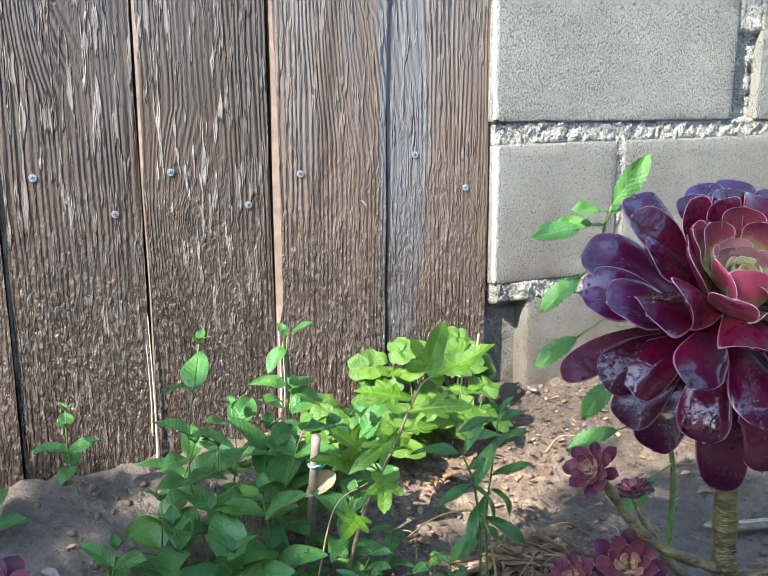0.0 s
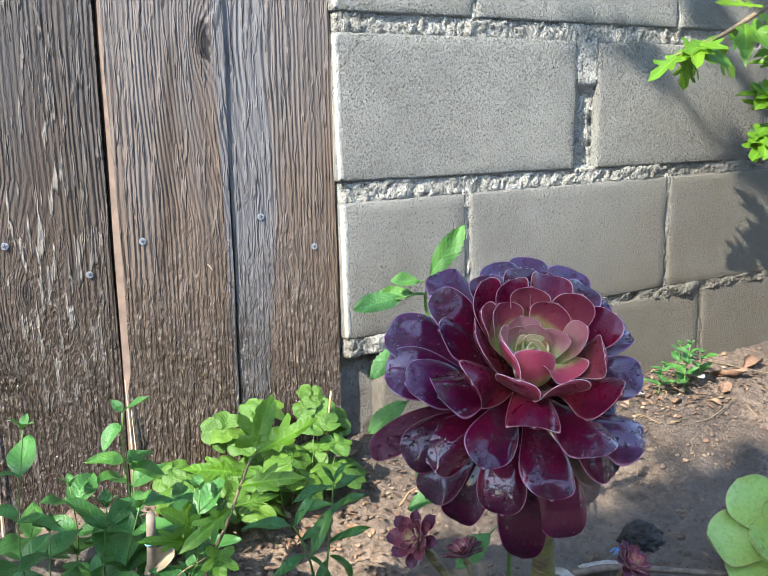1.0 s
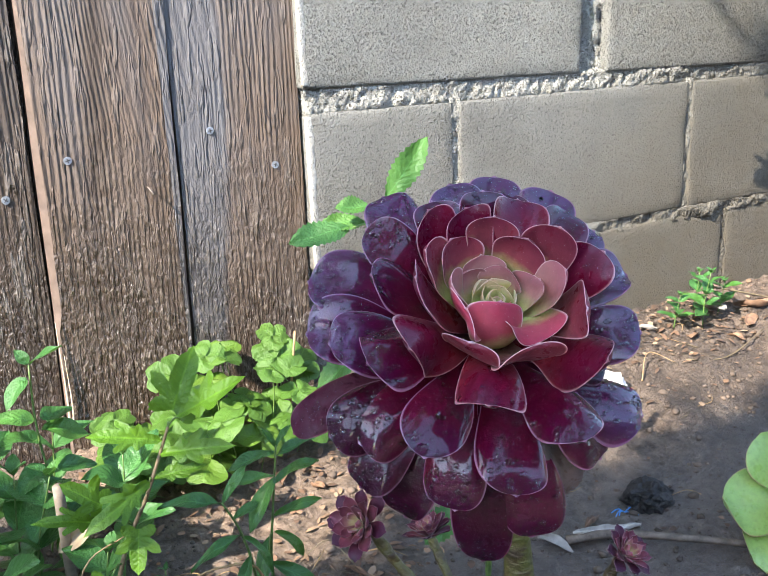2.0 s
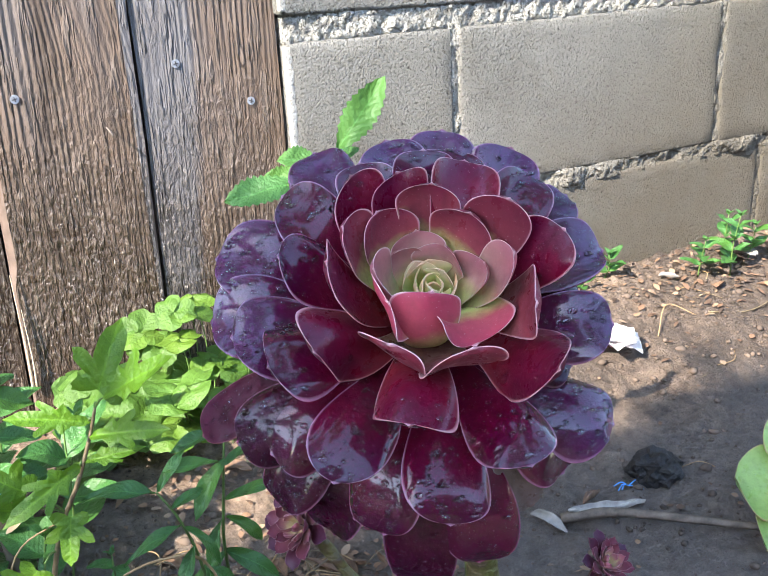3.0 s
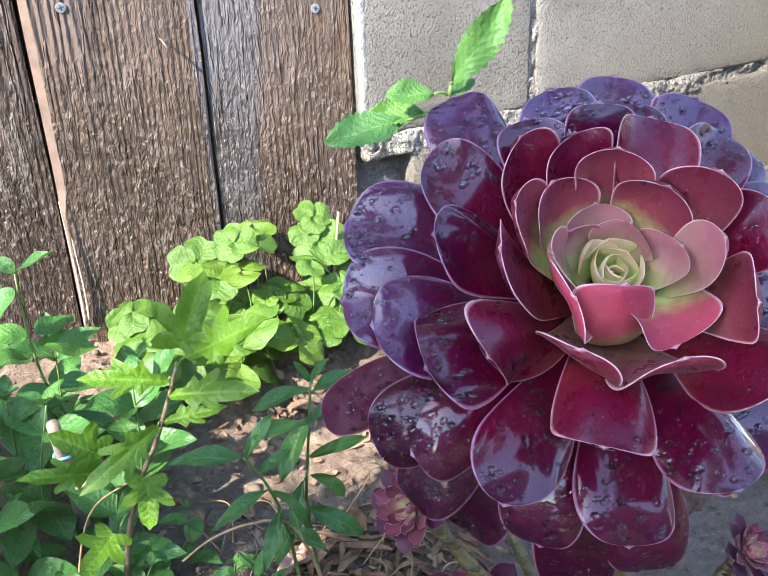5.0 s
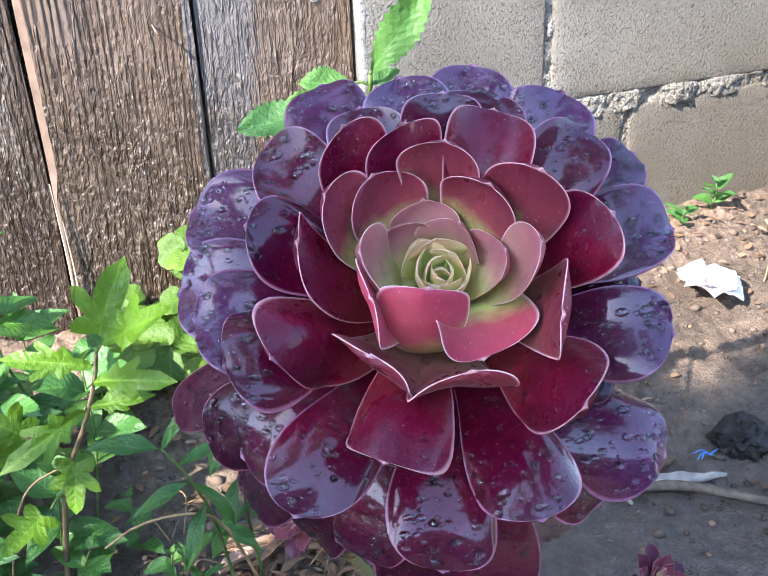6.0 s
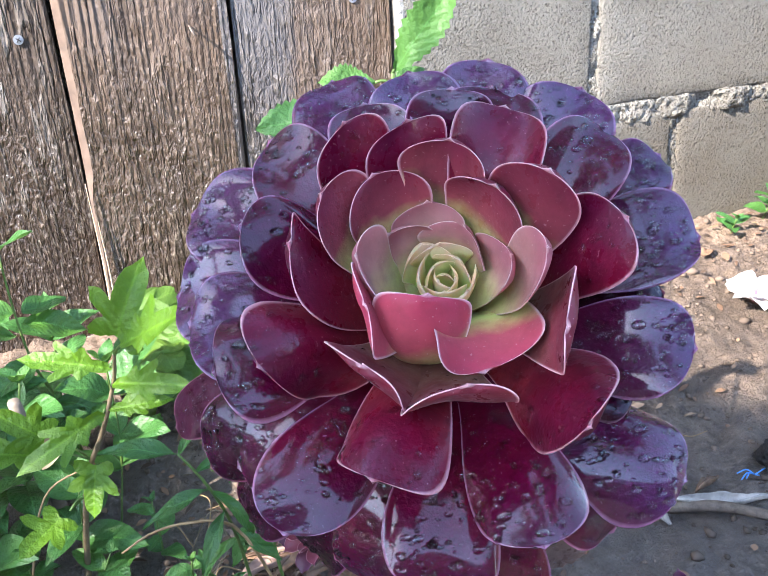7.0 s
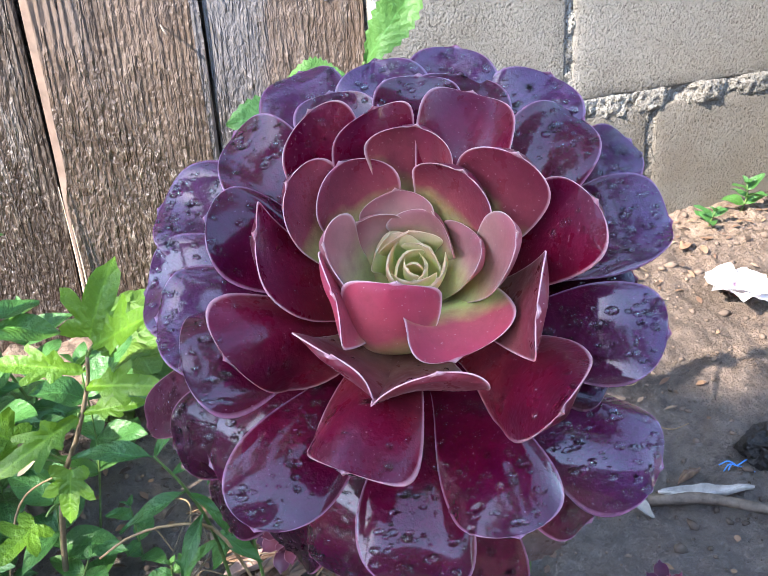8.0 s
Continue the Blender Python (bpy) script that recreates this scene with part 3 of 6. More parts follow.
def build_wall():
    wall = thing("wall_north", "grey concrete block wall with crumbling mortar joints", "wall", (0, WALL_Y, 0), kind="structure")
    # courses: foot, top, block ends along the wall, fall
    courses = [
        (-0.10, 0.204, [0.772, 1.018, 1.420, 1.825, 2.230, 2.63], 0.0),
        (0.223, 0.410, [0.720, 0.920, 1.332, 1.742, 2.147, 2.55], -0.012),
        (0.438, 0.630, [0.718, 1.130, 1.574, 1.980, 2.385], SLOPE),
        (0.655, 0.846, [0.720, 0.938, 1.348, 1.754, 2.160, 2.56], SLOPE),
        (0.870, 1.061, [0.720, 1.130, 1.537, 1.944, 2.350], SLOPE),
        (1.085, 1.276, [0.720, 0.925, 1.330, 1.736, 2.142, 2.55], SLOPE),
        (1.300, 1.491, [0.720, 1.125, 1.530, 1.936, 2.342], SLOPE),
    ]
    depth = 0.15
    seed = 1
    for k, (z0, z1, ends, fall) in enumerate(courses):
        for i, (a, b) in enumerate(zip(ends, ends[1:])):
            joint = 0.009
            if k == 2 and i == 1:
                a = 1.176
            lo = a + (joint if i and not (k == 2 and i == 1) else 0)
            near = k < 4 and lo < 1.7
            me = rough_box((b - lo, depth, z1 - z0), 0.014 if near else 0.05, 0.0010, 0.0024, seed)
            me.materials.append(LOW_BLOCK if k < 2 else BLOCK)
            me.polygons.foreach_set("use_smooth", [True] * len(me.polygons))
            xm = (lo + b) / 2
            part("concrete_block", me, wall, at=pose(xm, depth / 2 + 0.002 * noise.noise(Vector((seed, 5, 1))), (z0 + z1) / 2 + fall * (xm - 0.72), 0, -math.degrees(math.atan(fall)), 0))
            seed += 1
    # the bed joints: crumbly ribbons set a little behind or proud of the faces
    for k, (c0, c1) in enumerate(zip(courses, courses[1:])):
        z0, z1 = c0[1] - (0.008 if k == 0 else 0.004), c1[0] + 0.004
        proud = 0.007 if k == 0 else 0.0
        nx, nz = 620, 9
        top = np.zeros((nz, nx, 3))
        for j, x in enumerate(np.linspace(0.722, 2.3, nx)):
            for i, u in enumerate(np.linspace(0, 1, nz)):
                p = Vector((x * 70, u * 2.2 + k * 9, 0))
                out = 0.0 - 0.0035 * noise.noise(p) - 0.0035 * noise.noise(p * 2.7) - 0.005 * noise.noise(Vector((x * 9, k, 3)))
                out = out if 0 < i < nz - 1 else 0.006
                top[i, j] = (x, out + 0.004 - proud * (0.6 + noise.noise(Vector((x * 30, u, 8)))), z0 + (z1 - z0) * u + (c0[3] + (c1[3] - c0[3]) * u) * (x - 0.72) + 0.002 * noise.noise(p * 1.7))
        v, f = slab(top, top * [1, 0, 1] + np.array([0, 0.13, 0]))
        part("mortar_bed", mesh_of("mortar_bed", v, f, MORTAR), wall)
    # the sunlit edge of the wall's end, painted pale course by course
    for k, (z0, z1, ends, fall) in enumerate(courses[1:6]):
        nz, nx = 60, 6
        top = np.zeros((nz, nx, 3))
        for r, z in enumerate(np.linspace(z0 + 0.004, z1 - 0.003, nz)):
            wide = 0.0105 + 0.0022 * noise.noise(Vector((z * 30, k, 2))) + 0.0014 * noise.noise(Vector((z * 130, k, 7)))
            for c, u in enumerate(np.linspace(0, 1, nx)):
                top[r, c] = (ends[0] - 0.0015 + wide * u, -0.0012 + 0.0030 * u ** 3 + 0.0007 * noise.noise(Vector((z * 160, u * 3, k))), z)
        v, f = slab(top, top * [1, 0, 1] + np.array([0, 0.006, 0]))
        part("plaster_smear", mesh_of("plaster_smear", v, f, PALE), wall, "pale strip painted as the wall's sunlit edge")
    # the upright joints
    for k, (z0, z1, ends, fall) in enumerate(courses):
        for i, a in enumerate(ends[1:-1]):
            wide = k == 2 and i == 0
            x0, x1 = (1.126, 1.180) if wide else (a - 0.003, a + 0.013)
            nz, nx = 36, 10
            top = np.zeros((nz, nx, 3))
            for r, z in enumerate(np.linspace(z0 - 0.005, z1 + 0.005, nz)):
                for c, x in enumerate(np.linspace(x0, x1, nx)):
                    p = Vector((x * 90, z * 90, k))
                    hole = 0.014 if wide and z < z0 + 0.125 else (0.004 if wide else 0.0025)
                    rag = 0.010 if wide and z < z0 + 0.125 else 0.004
                    top[r, c] = (x, hole + rag * noise.noise(p) + 0.5 * rag * noise.noise(p * 2.1), z + fall * (a - 0.72))
            v, f = slab(top[:, ::-1], top[:, ::-1] * [1, 0, 1] + np.array([0, 0.12, 0]))
            part("mortar_joint", mesh_of("mortar_joint", v, f, MORTAR), wall)
    # a set-back stub under the short end of the wall
    me = rough_box((0.085, 0.14, 0.36), 0.02, 0.0012, 0.004, 77)
    me.materials.append(BLOCK)
    part("concrete_block", me, wall, at=pose(0.738, 0.10, 0.035))


build_wall()


# ---- unseen board fences behind and beside the viewer, added to close off low sky ----
def build_back_wall():
    fence = tagged(new("wall_south"), "unseen plain dark wooden fence, added to hold back low sky light", "wall", kind="structure")
    fence.location = (0.4, -2.6, 0)
    me = rough_box((0.295, 0.03, 1.9), 0.3, 0.001, 0.004, 3)
    me.materials.append(plain_material("dark_back_boards", (0.16, 0.135, 0.11), 0.85, 0.3, 30, 0.4))
    for k in range(24):
        part("board", me, fence, at=pose(-3.45 + 0.30 * k, 0.004 * (k % 3), 0.94))
    for name, x, turn in (("wall_west", -4.2, 90), ("wall_east", 4.6, -90)):
        side = tagged(new(name), "unseen plain dark wooden fence, added to hold back low sky light", "wall", kind="structure")
        side.matrix_basis = pose(x, -0.7, 0, 0, 0, turn)
        for k in range(13):
            part("board", me, side, at=pose(-1.8 + 0.30 * k, 0.004 * (k % 3), 0.50))


build_back_wall()


# ---- the dark rosette succulent ----
DROP_DOME = []
for lat in (0.0, 0.45, 0.85, 1.2):
    DROP_DOME.append([(math.cos(lat) * math.cos(a), math.cos(lat) * math.sin(a), math.sin(lat)) for a in np.linspace(0, 2 * math.pi, 12, endpoint=False)])
DROP_DOME = np.array(DROP_DOME)


def drops_mesh(top, normal, count, rnd, big=1.0, reach=(0.35, 0.97)):
    """Beads of water lying on a leaf's upper face."""
    n, m = top.shape[:2]
    verts, faces = [], []
    rows, cols = DROP_DOME.shape[:2]
    for _ in range(count):
        q, u = (1 - (1 - rnd.uniform(*reach)) ** 0.526) * (n - 1), (0.5 + math.asin(rnd.uniform(-0.9, 0.9)) / math.pi) * (m - 1)
        i, j = min(int(q), n - 2), min(int(u), m - 2)
        fi, fj = q - i, u - j
        p = (top[i, j] * (1 - fi) + top[i + 1, j] * fi) * (1 - fj) + (top[i, j + 1] * (1 - fi) + top[i + 1, j + 1] * fi) * fj
        z = normal[i, j]
        a = np.cross(z, [0.3, 0.8, 0.5])
        a /= np.linalg.norm(a) + 1e-9
        b = np.cross(z, a)
        r = big * min(0.00066 * math.exp(rnd.gauss(0.20, 0.55)), 0.0018)
        sx, sy = rnd.uniform(0.85, 1.6), rnd.uniform(0.7, 1.1)
        lobe, ph = rnd.uniform(0.03, 0.20), rnd.uniform(0, 6.3)
        at = len(verts)
        for row in DROP_DOME:
            for d in row:
                k = r * (1 + lobe * math.sin(2 * math.atan2(d[1], d[0]) + ph) + 0.5 * lobe * math.sin(3 * math.atan2(d[1], d[0]) + 2 * ph))
                verts.append(p + a * d[0] * k * sx + b * d[1] * k * sy + z * (d[2] * r * 0.92 - r * 0.16))
        verts.append(p + z * r * 0.77)
        for i2 in range(rows - 1):
            for j2 in range(cols):
                k2 = (j2 + 1) % cols
                faces.append((at + i2 * cols + j2, at + i2 * cols + k2, at + (i2 + 1) * cols + k2, at + (i2 + 1) * cols + j2))
        for j2 in range(cols):
            faces.append((at + (rows - 1) * cols + j2, at + (rows - 1) * cols + (j2 + 1) % cols, at + rows * cols))
    return mesh_of("rainwater", verts, faces, WATER)


def axes(axis):
    a = Vector(axis).normalized()
    u = Vector((0, 0, 1)).cross(a).normalized()
    return np.array(a), np.array(u), np.array(a.cross(u))


def spoon_leaf(heart, axis, phi, r, h, width, foot_r, foot_h, bulge, cup, curl=0.0, roll=0.0, thick=0.0026, waist=0.34, n=24, m=13, seed=0):
    """A spoon-shaped fleshy leaf: from its foot on the stem out to its tip, both given about the rosette's axis.
    bulge arches the midrib, cup lifts the long edges, curl bends the tip down, roll turns the blade about its midrib."""
    A, U, V = axes(axis)
    rad = U * math.cos(radians(phi)) + V * math.sin(radians(phi))
    side = np.cross(A, rad)
    B = np.array([foot_r, foot_h])
    T = np.array([r, h])
    chord = T - B
    length = np.linalg.norm(chord)
    up = np.array([-chord[1], chord[0]]) / length
    K = (B + T) / 2 + up * bulge * length + chord * 0.08
    top, nrm = np.zeros((n, m, 3)), np.zeros((n, m, 3))
    along, rim, across = np.zeros((n, m)), np.zeros((n, m)), np.zeros((n, m))
    low = np.zeros((n, m, 3))
    zone = min(0.5, 0.62 * width / length)
    ruffle = random.Random(seed)
    f1, f2 = ruffle.uniform(0, 6), ruffle.uniform(0, 6)
    for i in range(n):
        q = i / (n - 1)
        s = 1 - (1 - q) ** 1.9
        p2 = B * (1 - s) ** 2 + K * 2 * s * (1 - s) + T * s * s
        t2 = (K - B) * (1 - s) + (T - K) * s
        t2 /= np.linalg.norm(t2)
        n2 = np.array([-t2[1], t2[0]])
        mid = heart + rad * p2[0] + A * p2[1]
        tan = rad * t2[0] + A * t2[1]
        N0 = rad * n2[0] + A * n2[1]
        ang = radians(roll) * s
        S = side * math.cos(ang) + N0 * math.sin(ang)
        N = N0 * math.cos(ang) - side * math.sin(ang)
        x = min(max((s - 0.08) / 0.66, 0), 1)
        half = 0.5 * width * (waist + (1 - waist) * x * x * (3 - 2 * x))
        if s > 1 - zone:
            half *= max(1 - ((s - 1 + zone) / zone) ** 2.3, 0) ** 0.5
        drop = curl * length * (max(0, s - 0.5) ** 2 * 1.6 - 0.4 * s)
        for j in range(m):
            u = math.sin((2 * j / (m - 1) - 1) * math.pi / 2)
            uh = u * min(1.0, 2.4 * half / width)
            wav = 0.050 * width * s * (math.sin(5 * s + f1 + 1.5 * uh) + 0.8 * uh * math.sin(9 * s + f2))
            p = mid + S * u * half + N * (cup * half * u * u * (0.4 + 0.6 * s) - drop + wav)
            if i == n - 1:
                p = p + tan * 0.0016
            top[i, j] = p
            nrm[i, j] = N - S * 2 * cup * u * 0.6
            th = thick * (1.5 - 0.5 * s) * max(1 - abs(u) ** 3.5, 0.13) * (1 if i < n - 2 else 0.4)
            low[i, j] = p - N * th
            along[i, j], across[i, j] = s, u * half
            rim[i, j] = max(abs(u), 1 - (1 - s) * 18) if s > 0.25 else abs(u) * 0.9
    nrm /= np.linalg.norm(nrm, axis=2)[..., None]
    verts, faces = slab(top, low)
    return verts, faces, {"along": np.concatenate([along.ravel()] * 2), "rim": np.concatenate([rim.ravel()] * 2), "across": np.concatenate([across.ravel()] * 2)}, top, nrm


def broad_leaf(heart, axis, phi, r, h, width, foot, bulge, cup, roll, skew, forward, bend, thick, waist, seed, lip=0.0, n=26, m=15):
    """A broad fleshy leaf of the big rosette, from its foot on the stem to its pointed tip, both given about the axis.
    bulge arches the midrib; cup lifts the edges, roll turns the blade, skew sets one shoulder ahead of the other,
    forward sets both ahead (a blunt end) and bend carries the blade sideways: all in shares of the half width."""
    A, U, V = axes(axis)
    rad = U * math.cos(radians(phi)) + V * math.sin(radians(phi))
    side = np.cross(A, rad)
    B, T = np.array(foot), np.array([r, h])
    chord = T - B
    length = np.linalg.norm(chord)
    up = np.array([-chord[1], chord[0]]) / length
    K = (B + T) / 2 + up * bulge * length + chord * 0.08
    hw, broad = width / 2, 0.70 if length > 0.07 else 0.76
    pick = random.Random(seed)
    f1, f2, f3 = (pick.uniform(0, 6.3) for _ in range(3))
    top, low, nrm = (np.zeros((n, m, 3)) for _ in range(3))
    along, rim, across = (np.zeros((n, m)) for _ in range(3))
    for i in range(n):
        s = 1 - (1 - i / (n - 1)) ** 1.9
        p2 = B * (1 - s) ** 2 + K * 2 * s * (1 - s) + T * s * s
        t2 = (K - B) * (1 - s) + (T - K) * s
        t2 /= np.linalg.norm(t2)
        tan, N0 = rad * t2[0] + A * t2[1], A * t2[0] - rad * t2[1]
        x = min(s / broad, 1)
        turn = radians(roll) * x
        S, N = side * math.cos(turn) + N0 * math.sin(turn), N0 * math.cos(turn) - side * math.sin(turn)
        q = min(max((s - 0.05) / (broad - 0.05), 0), 1)
        share = waist + (1 - waist) * (q * q * (3 - 2 * q)) ** (1.6 if length > 0.075 else 1.15)
        if s > broad:
            share *= max(1 - ((s - broad) / (1 - broad)) ** 2.4, 0) ** 0.5
        mid = heart + rad * p2[0] + A * p2[1] + side * bend * hw * (s * (1 - s) / (broad * (1 - broad)) if s < broad else ((1 - s) / (1 - broad)) ** 0.7)
        for j in range(m):
            u = math.sin((2 * j / (m - 1) - 1) * math.pi / 2)
            e = u * share
            wave = 0.035 * width * x * e * (math.sin(7 * s + f1) + math.sin(3 * u + f2)) + 0.010 * width * x * math.sin(11 * s + 2 * u + f3)
            p = mid + S * e * hw + tan * hw * (skew * e + forward * e * e) * x + N * (cup * hw * e * e * x + wave - lip * hw * (abs(e) ** 5 * x + 0.9 * max(0, (s - 0.72) / 0.28) ** 2.2 * (1 - e * e)))
            if i == n - 1:
                p = p + tan * 0.0012
            top[i, j] = p
            nrm[i, j] = N - S * 2 * cup * e * x
            low[i, j] = p - N * thick * (1.5 - 0.5 * s) * max(1 - abs(u) ** 3.5, 0.16) * (1 if i < n - 2 else 0.4)
            along[i, j], across[i, j] = s, e * hw
            rim[i, j] = max(abs(u), 1 - (1 - s) * 18) if s > 0.25 else abs(u) * 0.9
    nrm /= np.linalg.norm(nrm, axis=2)[..., None]
    verts, faces = slab(top, low)
    return verts, faces, {"along": np.concatenate([along.ravel()] * 2), "rim": np.concatenate([rim.ravel()] * 2), "across": np.concatenate([across.ravel()] * 2)}, top, nrm


HEART = np.array([0.5551, 0.4890, 0.3615])
AXIS = (-0.1756, -0.5821, 0.7939)
# by whorl from the heart outwards: foot reach, foot height, thickness, waist, beads of water
WHORLS = [None, (.006, -.008, .0016, .62, 0), (.007, -.013, .0022, .55, 2), (.008, -.018, .0026, .46, 12), (.009, -.026, .0028, .40, 40), (.010, -.034, .0028, .34, 70), (.011, -.046, .0028, .30, 90)]


def build_big_plant():
    rnd = random.Random(11)
    plant = thing("succulent_plant", "large dark purple rosette succulent beaded with water, on a green stem", "succulent", (0.612, 0.540, ground_height(0.612, 0.540) - 0.01))
    base = np.array(plant.location)
    colours = dict(heart=ROS[0], blush=ROS[1], middle=ROS[2], burgundy=ROS[3], dark=ROS[4], purple=ROS[5], shaded=ROS[6], pink=PINK, front=FRONT, dull=DULL, old=OLD_LEAF)

    def leaf(whorl, colour, bearing, reach, height, width, bulge, cup, roll, skew, forward, bend, shoulders=0.0):
        fr, fh, thick, waist, count = WHORLS[whorl]
        waist = max(waist, shoulders)
        count = count // 3 if colour == "burgundy" else count
        v, f, at, top, nrm = broad_leaf(HEART - base, AXIS, bearing, reach, height, width, (fr, fh), bulge, cup, roll, skew, forward, bend, thick, waist, rnd.randint(0, 9999), (0, 0, 0, 0.03, 0.09, 0.20, 0.24)[whorl])
        ob = part("leaf", mesh_of("leaf", v, f, colours[colour], at), plant, "greyish brown withering leaf" if colour == "old" else "")
        if count:
            tagged(part("rainwater", drops_mesh(top, nrm, int(count * (2.0 if colour == "purple" else 1.5) * rnd.uniform(0.7, 1.3)), rnd, 1.0 if whorl > 3 else 0.6), ob, "clear beads of rain water"), kind="stuff")

    # the heart: small leaves still rolled together
    for i in range(9):
        g = i / 8
        v, f, at, _, _ = broad_leaf(HEART - base, AXIS, 137.5 * i + 75, 0.0010 + 0.0098 * g, 0.0052 + 0.0034 * g, 0.0080 + 0.0135 * g, (0.0008 + 0.0042 * g, -0.003 - 0.004 * g), -0.14, 0.55 - 0.15 * g, 0, 0, 0.1, 0, 0.0009, 0.66, i)
        part("leaf", mesh_of("leaf", v, f, ROS[0], at), plant, "pale green heart leaf")
    # the leaves outwards from it: whorl, colour, bearing, reach, height, width, then the turns of the blade
    leaf(1, "heart", 122, .0128, .0081, .0185, -.06, .65, -16, -.08, -.18, .10)
    leaf(1, "blush", 65, .0164, .0131, .0255, -.10, .62, -9, .01, -.12, -.03)
    leaf(1, "blush", 358, .0206, .0199, .0260, -.10, .48, 1, -.50, .15, -.02)
    leaf(1, "blush", 100, .0242, .0139, .0249, -.05, .46, -12, -.00, -.03, .04)
    leaf(1, "blush", 141, .0224, .0106, .0249, -.10, .16, -36, -.32, -.33, -.09)
    leaf(2, "pink", 246, .0160, .0236, .0310, -.85, .50, 24, .10, .38, .10)
    leaf(2, "pink", 285, .0371, .0129, .0345, .30, .48, -6, .00, .25, .25, shoulders=0.90)
    leaf(2, "pink", 213, .0299, .0230, .0322, -.10, -.14, -17, .03, .20, -.05)
    leaf(2, "blush", 349, .0306, .0328, .0251, -.10, .34, 16, -.06, .05, -.09)
    leaf(2, "blush", 176, .0277, .0205, .0277, -.10, .45, 4, -.08, .08, .14)
    leaf(2, "middle", 47, .0239, .0320, .0318, -.10, .18, -6, -.01, -.07, .01)
    leaf(2, "middle", 125, .0372, .0222, .0305, -.10, .54, -7, .02, -.04, .07)
    leaf(2, "middle", 84, .0369, .0303, .0294, -.10, .61, -20, .00, .26, -.04)
    leaf(2, "middle", 150, .0438, .0259, .0303, -.10, .34, 5, -.06, .14, .02)
    leaf(3, "middle", 26, .0353, .0419, .0313, -.06, -.07, 23, -.04, -.10, -.01)
    leaf(3, "front", 315, .0450, .0344, .0335, -.15, -.02, 28, -.03, .20, .38)
    leaf(3, "front", 274, .0458, .0297, .0338, -.28, -.28, -3, .22, .35, -.15)
    leaf(3, "front", 232, .0434, .0200, .0340, -.28, -.09, -2, .19, .42, .05)
    leaf(3, "burgundy", 175, .0476, .0275, .0291, -.10, .14, -7, -.29, .42, .37)
    leaf(3, "burgundy", 101, .0480, .0274, .0284, -.01, .55, -7, -.23, .35, .15)
    leaf(4, "burgundy", 122, .0562, .0273, .0294, -.05, .38, -7, -.17, .42, .18)
    leaf(3, "burgundy", 66, .0578, .0250, .0313, .37, .55, -1, -.06, .10, -.21)
    leaf(4, "burgundy", 2, .0531, .0357, .0336, -.02, .07, 9, -.32, .28, -.04)
    leaf(4, "burgundy", 301, .0679, .0271, .0359, -.12, -.48, 25, .28, -.60, .33)
    leaf(4, "burgundy", 210, .0659, .0184, .0357, .06, -.60, -40, -.50, -.05, .00)
    leaf(4, "burgundy", 249, .0717, .0140, .0367, .16, -.57, 12, .15, .26, .01)
    leaf(4, "dark", 163, .0690, .0130, .0360, .00, -.03, 5, -.07, .15, -.03)
    leaf(5, "dark", 134, .0870, .0018, .0347, .24, .30, -8, -.08, .02, .25)
    leaf(4, "dark", 111, .0657, .0201, .0301, .19, .12, -8, .25, .35, .12)
    leaf(5, "dark", 73, .0746, .0130, .0388, .15, .12, 2, -.09, .25, -.09)
    leaf(5, "dark", 42, .0789, .0120, .0321, .24, .30, 16, -.25, .22, -.25)
    leaf(5, "dark", 198, .0801, .0014, .0458, .10, -.30, 5, .10, .10, -.11)
    leaf(5, "dark", 234, .0942, -.0156, .0364, .14, -.04, -16, -.25, .01, -.12)
    leaf(5, "dark", 285, .0883, -.0014, .0358, .05, -.30, 12, .13, .14, .07)
    leaf(5, "purple", 343, .0840, -.0055, .0349, .10, .18, 10, -.02, .18, -.19)
    leaf(6, "purple", 110, .1127, -.0195, .0381, .11, .12, -4, .04, .25, .25)
    leaf(6, "purple", 96, .0780, .0154, .0369, .10, .12, -8, -.08, .25, -.08)
    leaf(6, "purple", 76, .0849, .0142, .0371, .10, .12, -7, .02, .25, -.07)
    leaf(6, "purple", 52, .0850, .0142, .0397, .10, .12, 8, -.09, .25, -.02)
    leaf(6, "purple", 13, .0948, -.0121, .0377, .19, .30, -2, .25, .25, .19)
    leaf(6, "purple", 323, .0996, -.0349, .0408, .14, -.30, -5, -.22, .22, -.25)
    leaf(6, "purple", 152, .1074, -.0255, .0430, .10, .18, -12, -.10, .15, -.25)
    leaf(6, "purple", 169, .1028, -.0333, .0430, .12, .28, -8, -.05, .15, -.03)
    leaf(6, "purple", 179, .0909, -.0181, .0440, .12, .25, -5, .03, .15, .17)
    leaf(6, "dark", 208, .0915, -.0577, .0380, .16, -.27, -16, .25, .25, .10)
    leaf(6, "dark", 266, .0955, -.0383, .0400, .20, .09, -6, .12, .25, -.02)
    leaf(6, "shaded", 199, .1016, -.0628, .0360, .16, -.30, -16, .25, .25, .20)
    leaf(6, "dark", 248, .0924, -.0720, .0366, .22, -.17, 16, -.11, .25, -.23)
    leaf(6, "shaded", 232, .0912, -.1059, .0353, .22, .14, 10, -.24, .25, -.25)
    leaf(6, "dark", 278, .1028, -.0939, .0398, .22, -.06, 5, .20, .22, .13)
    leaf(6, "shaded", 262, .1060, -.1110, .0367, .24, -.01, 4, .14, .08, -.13)
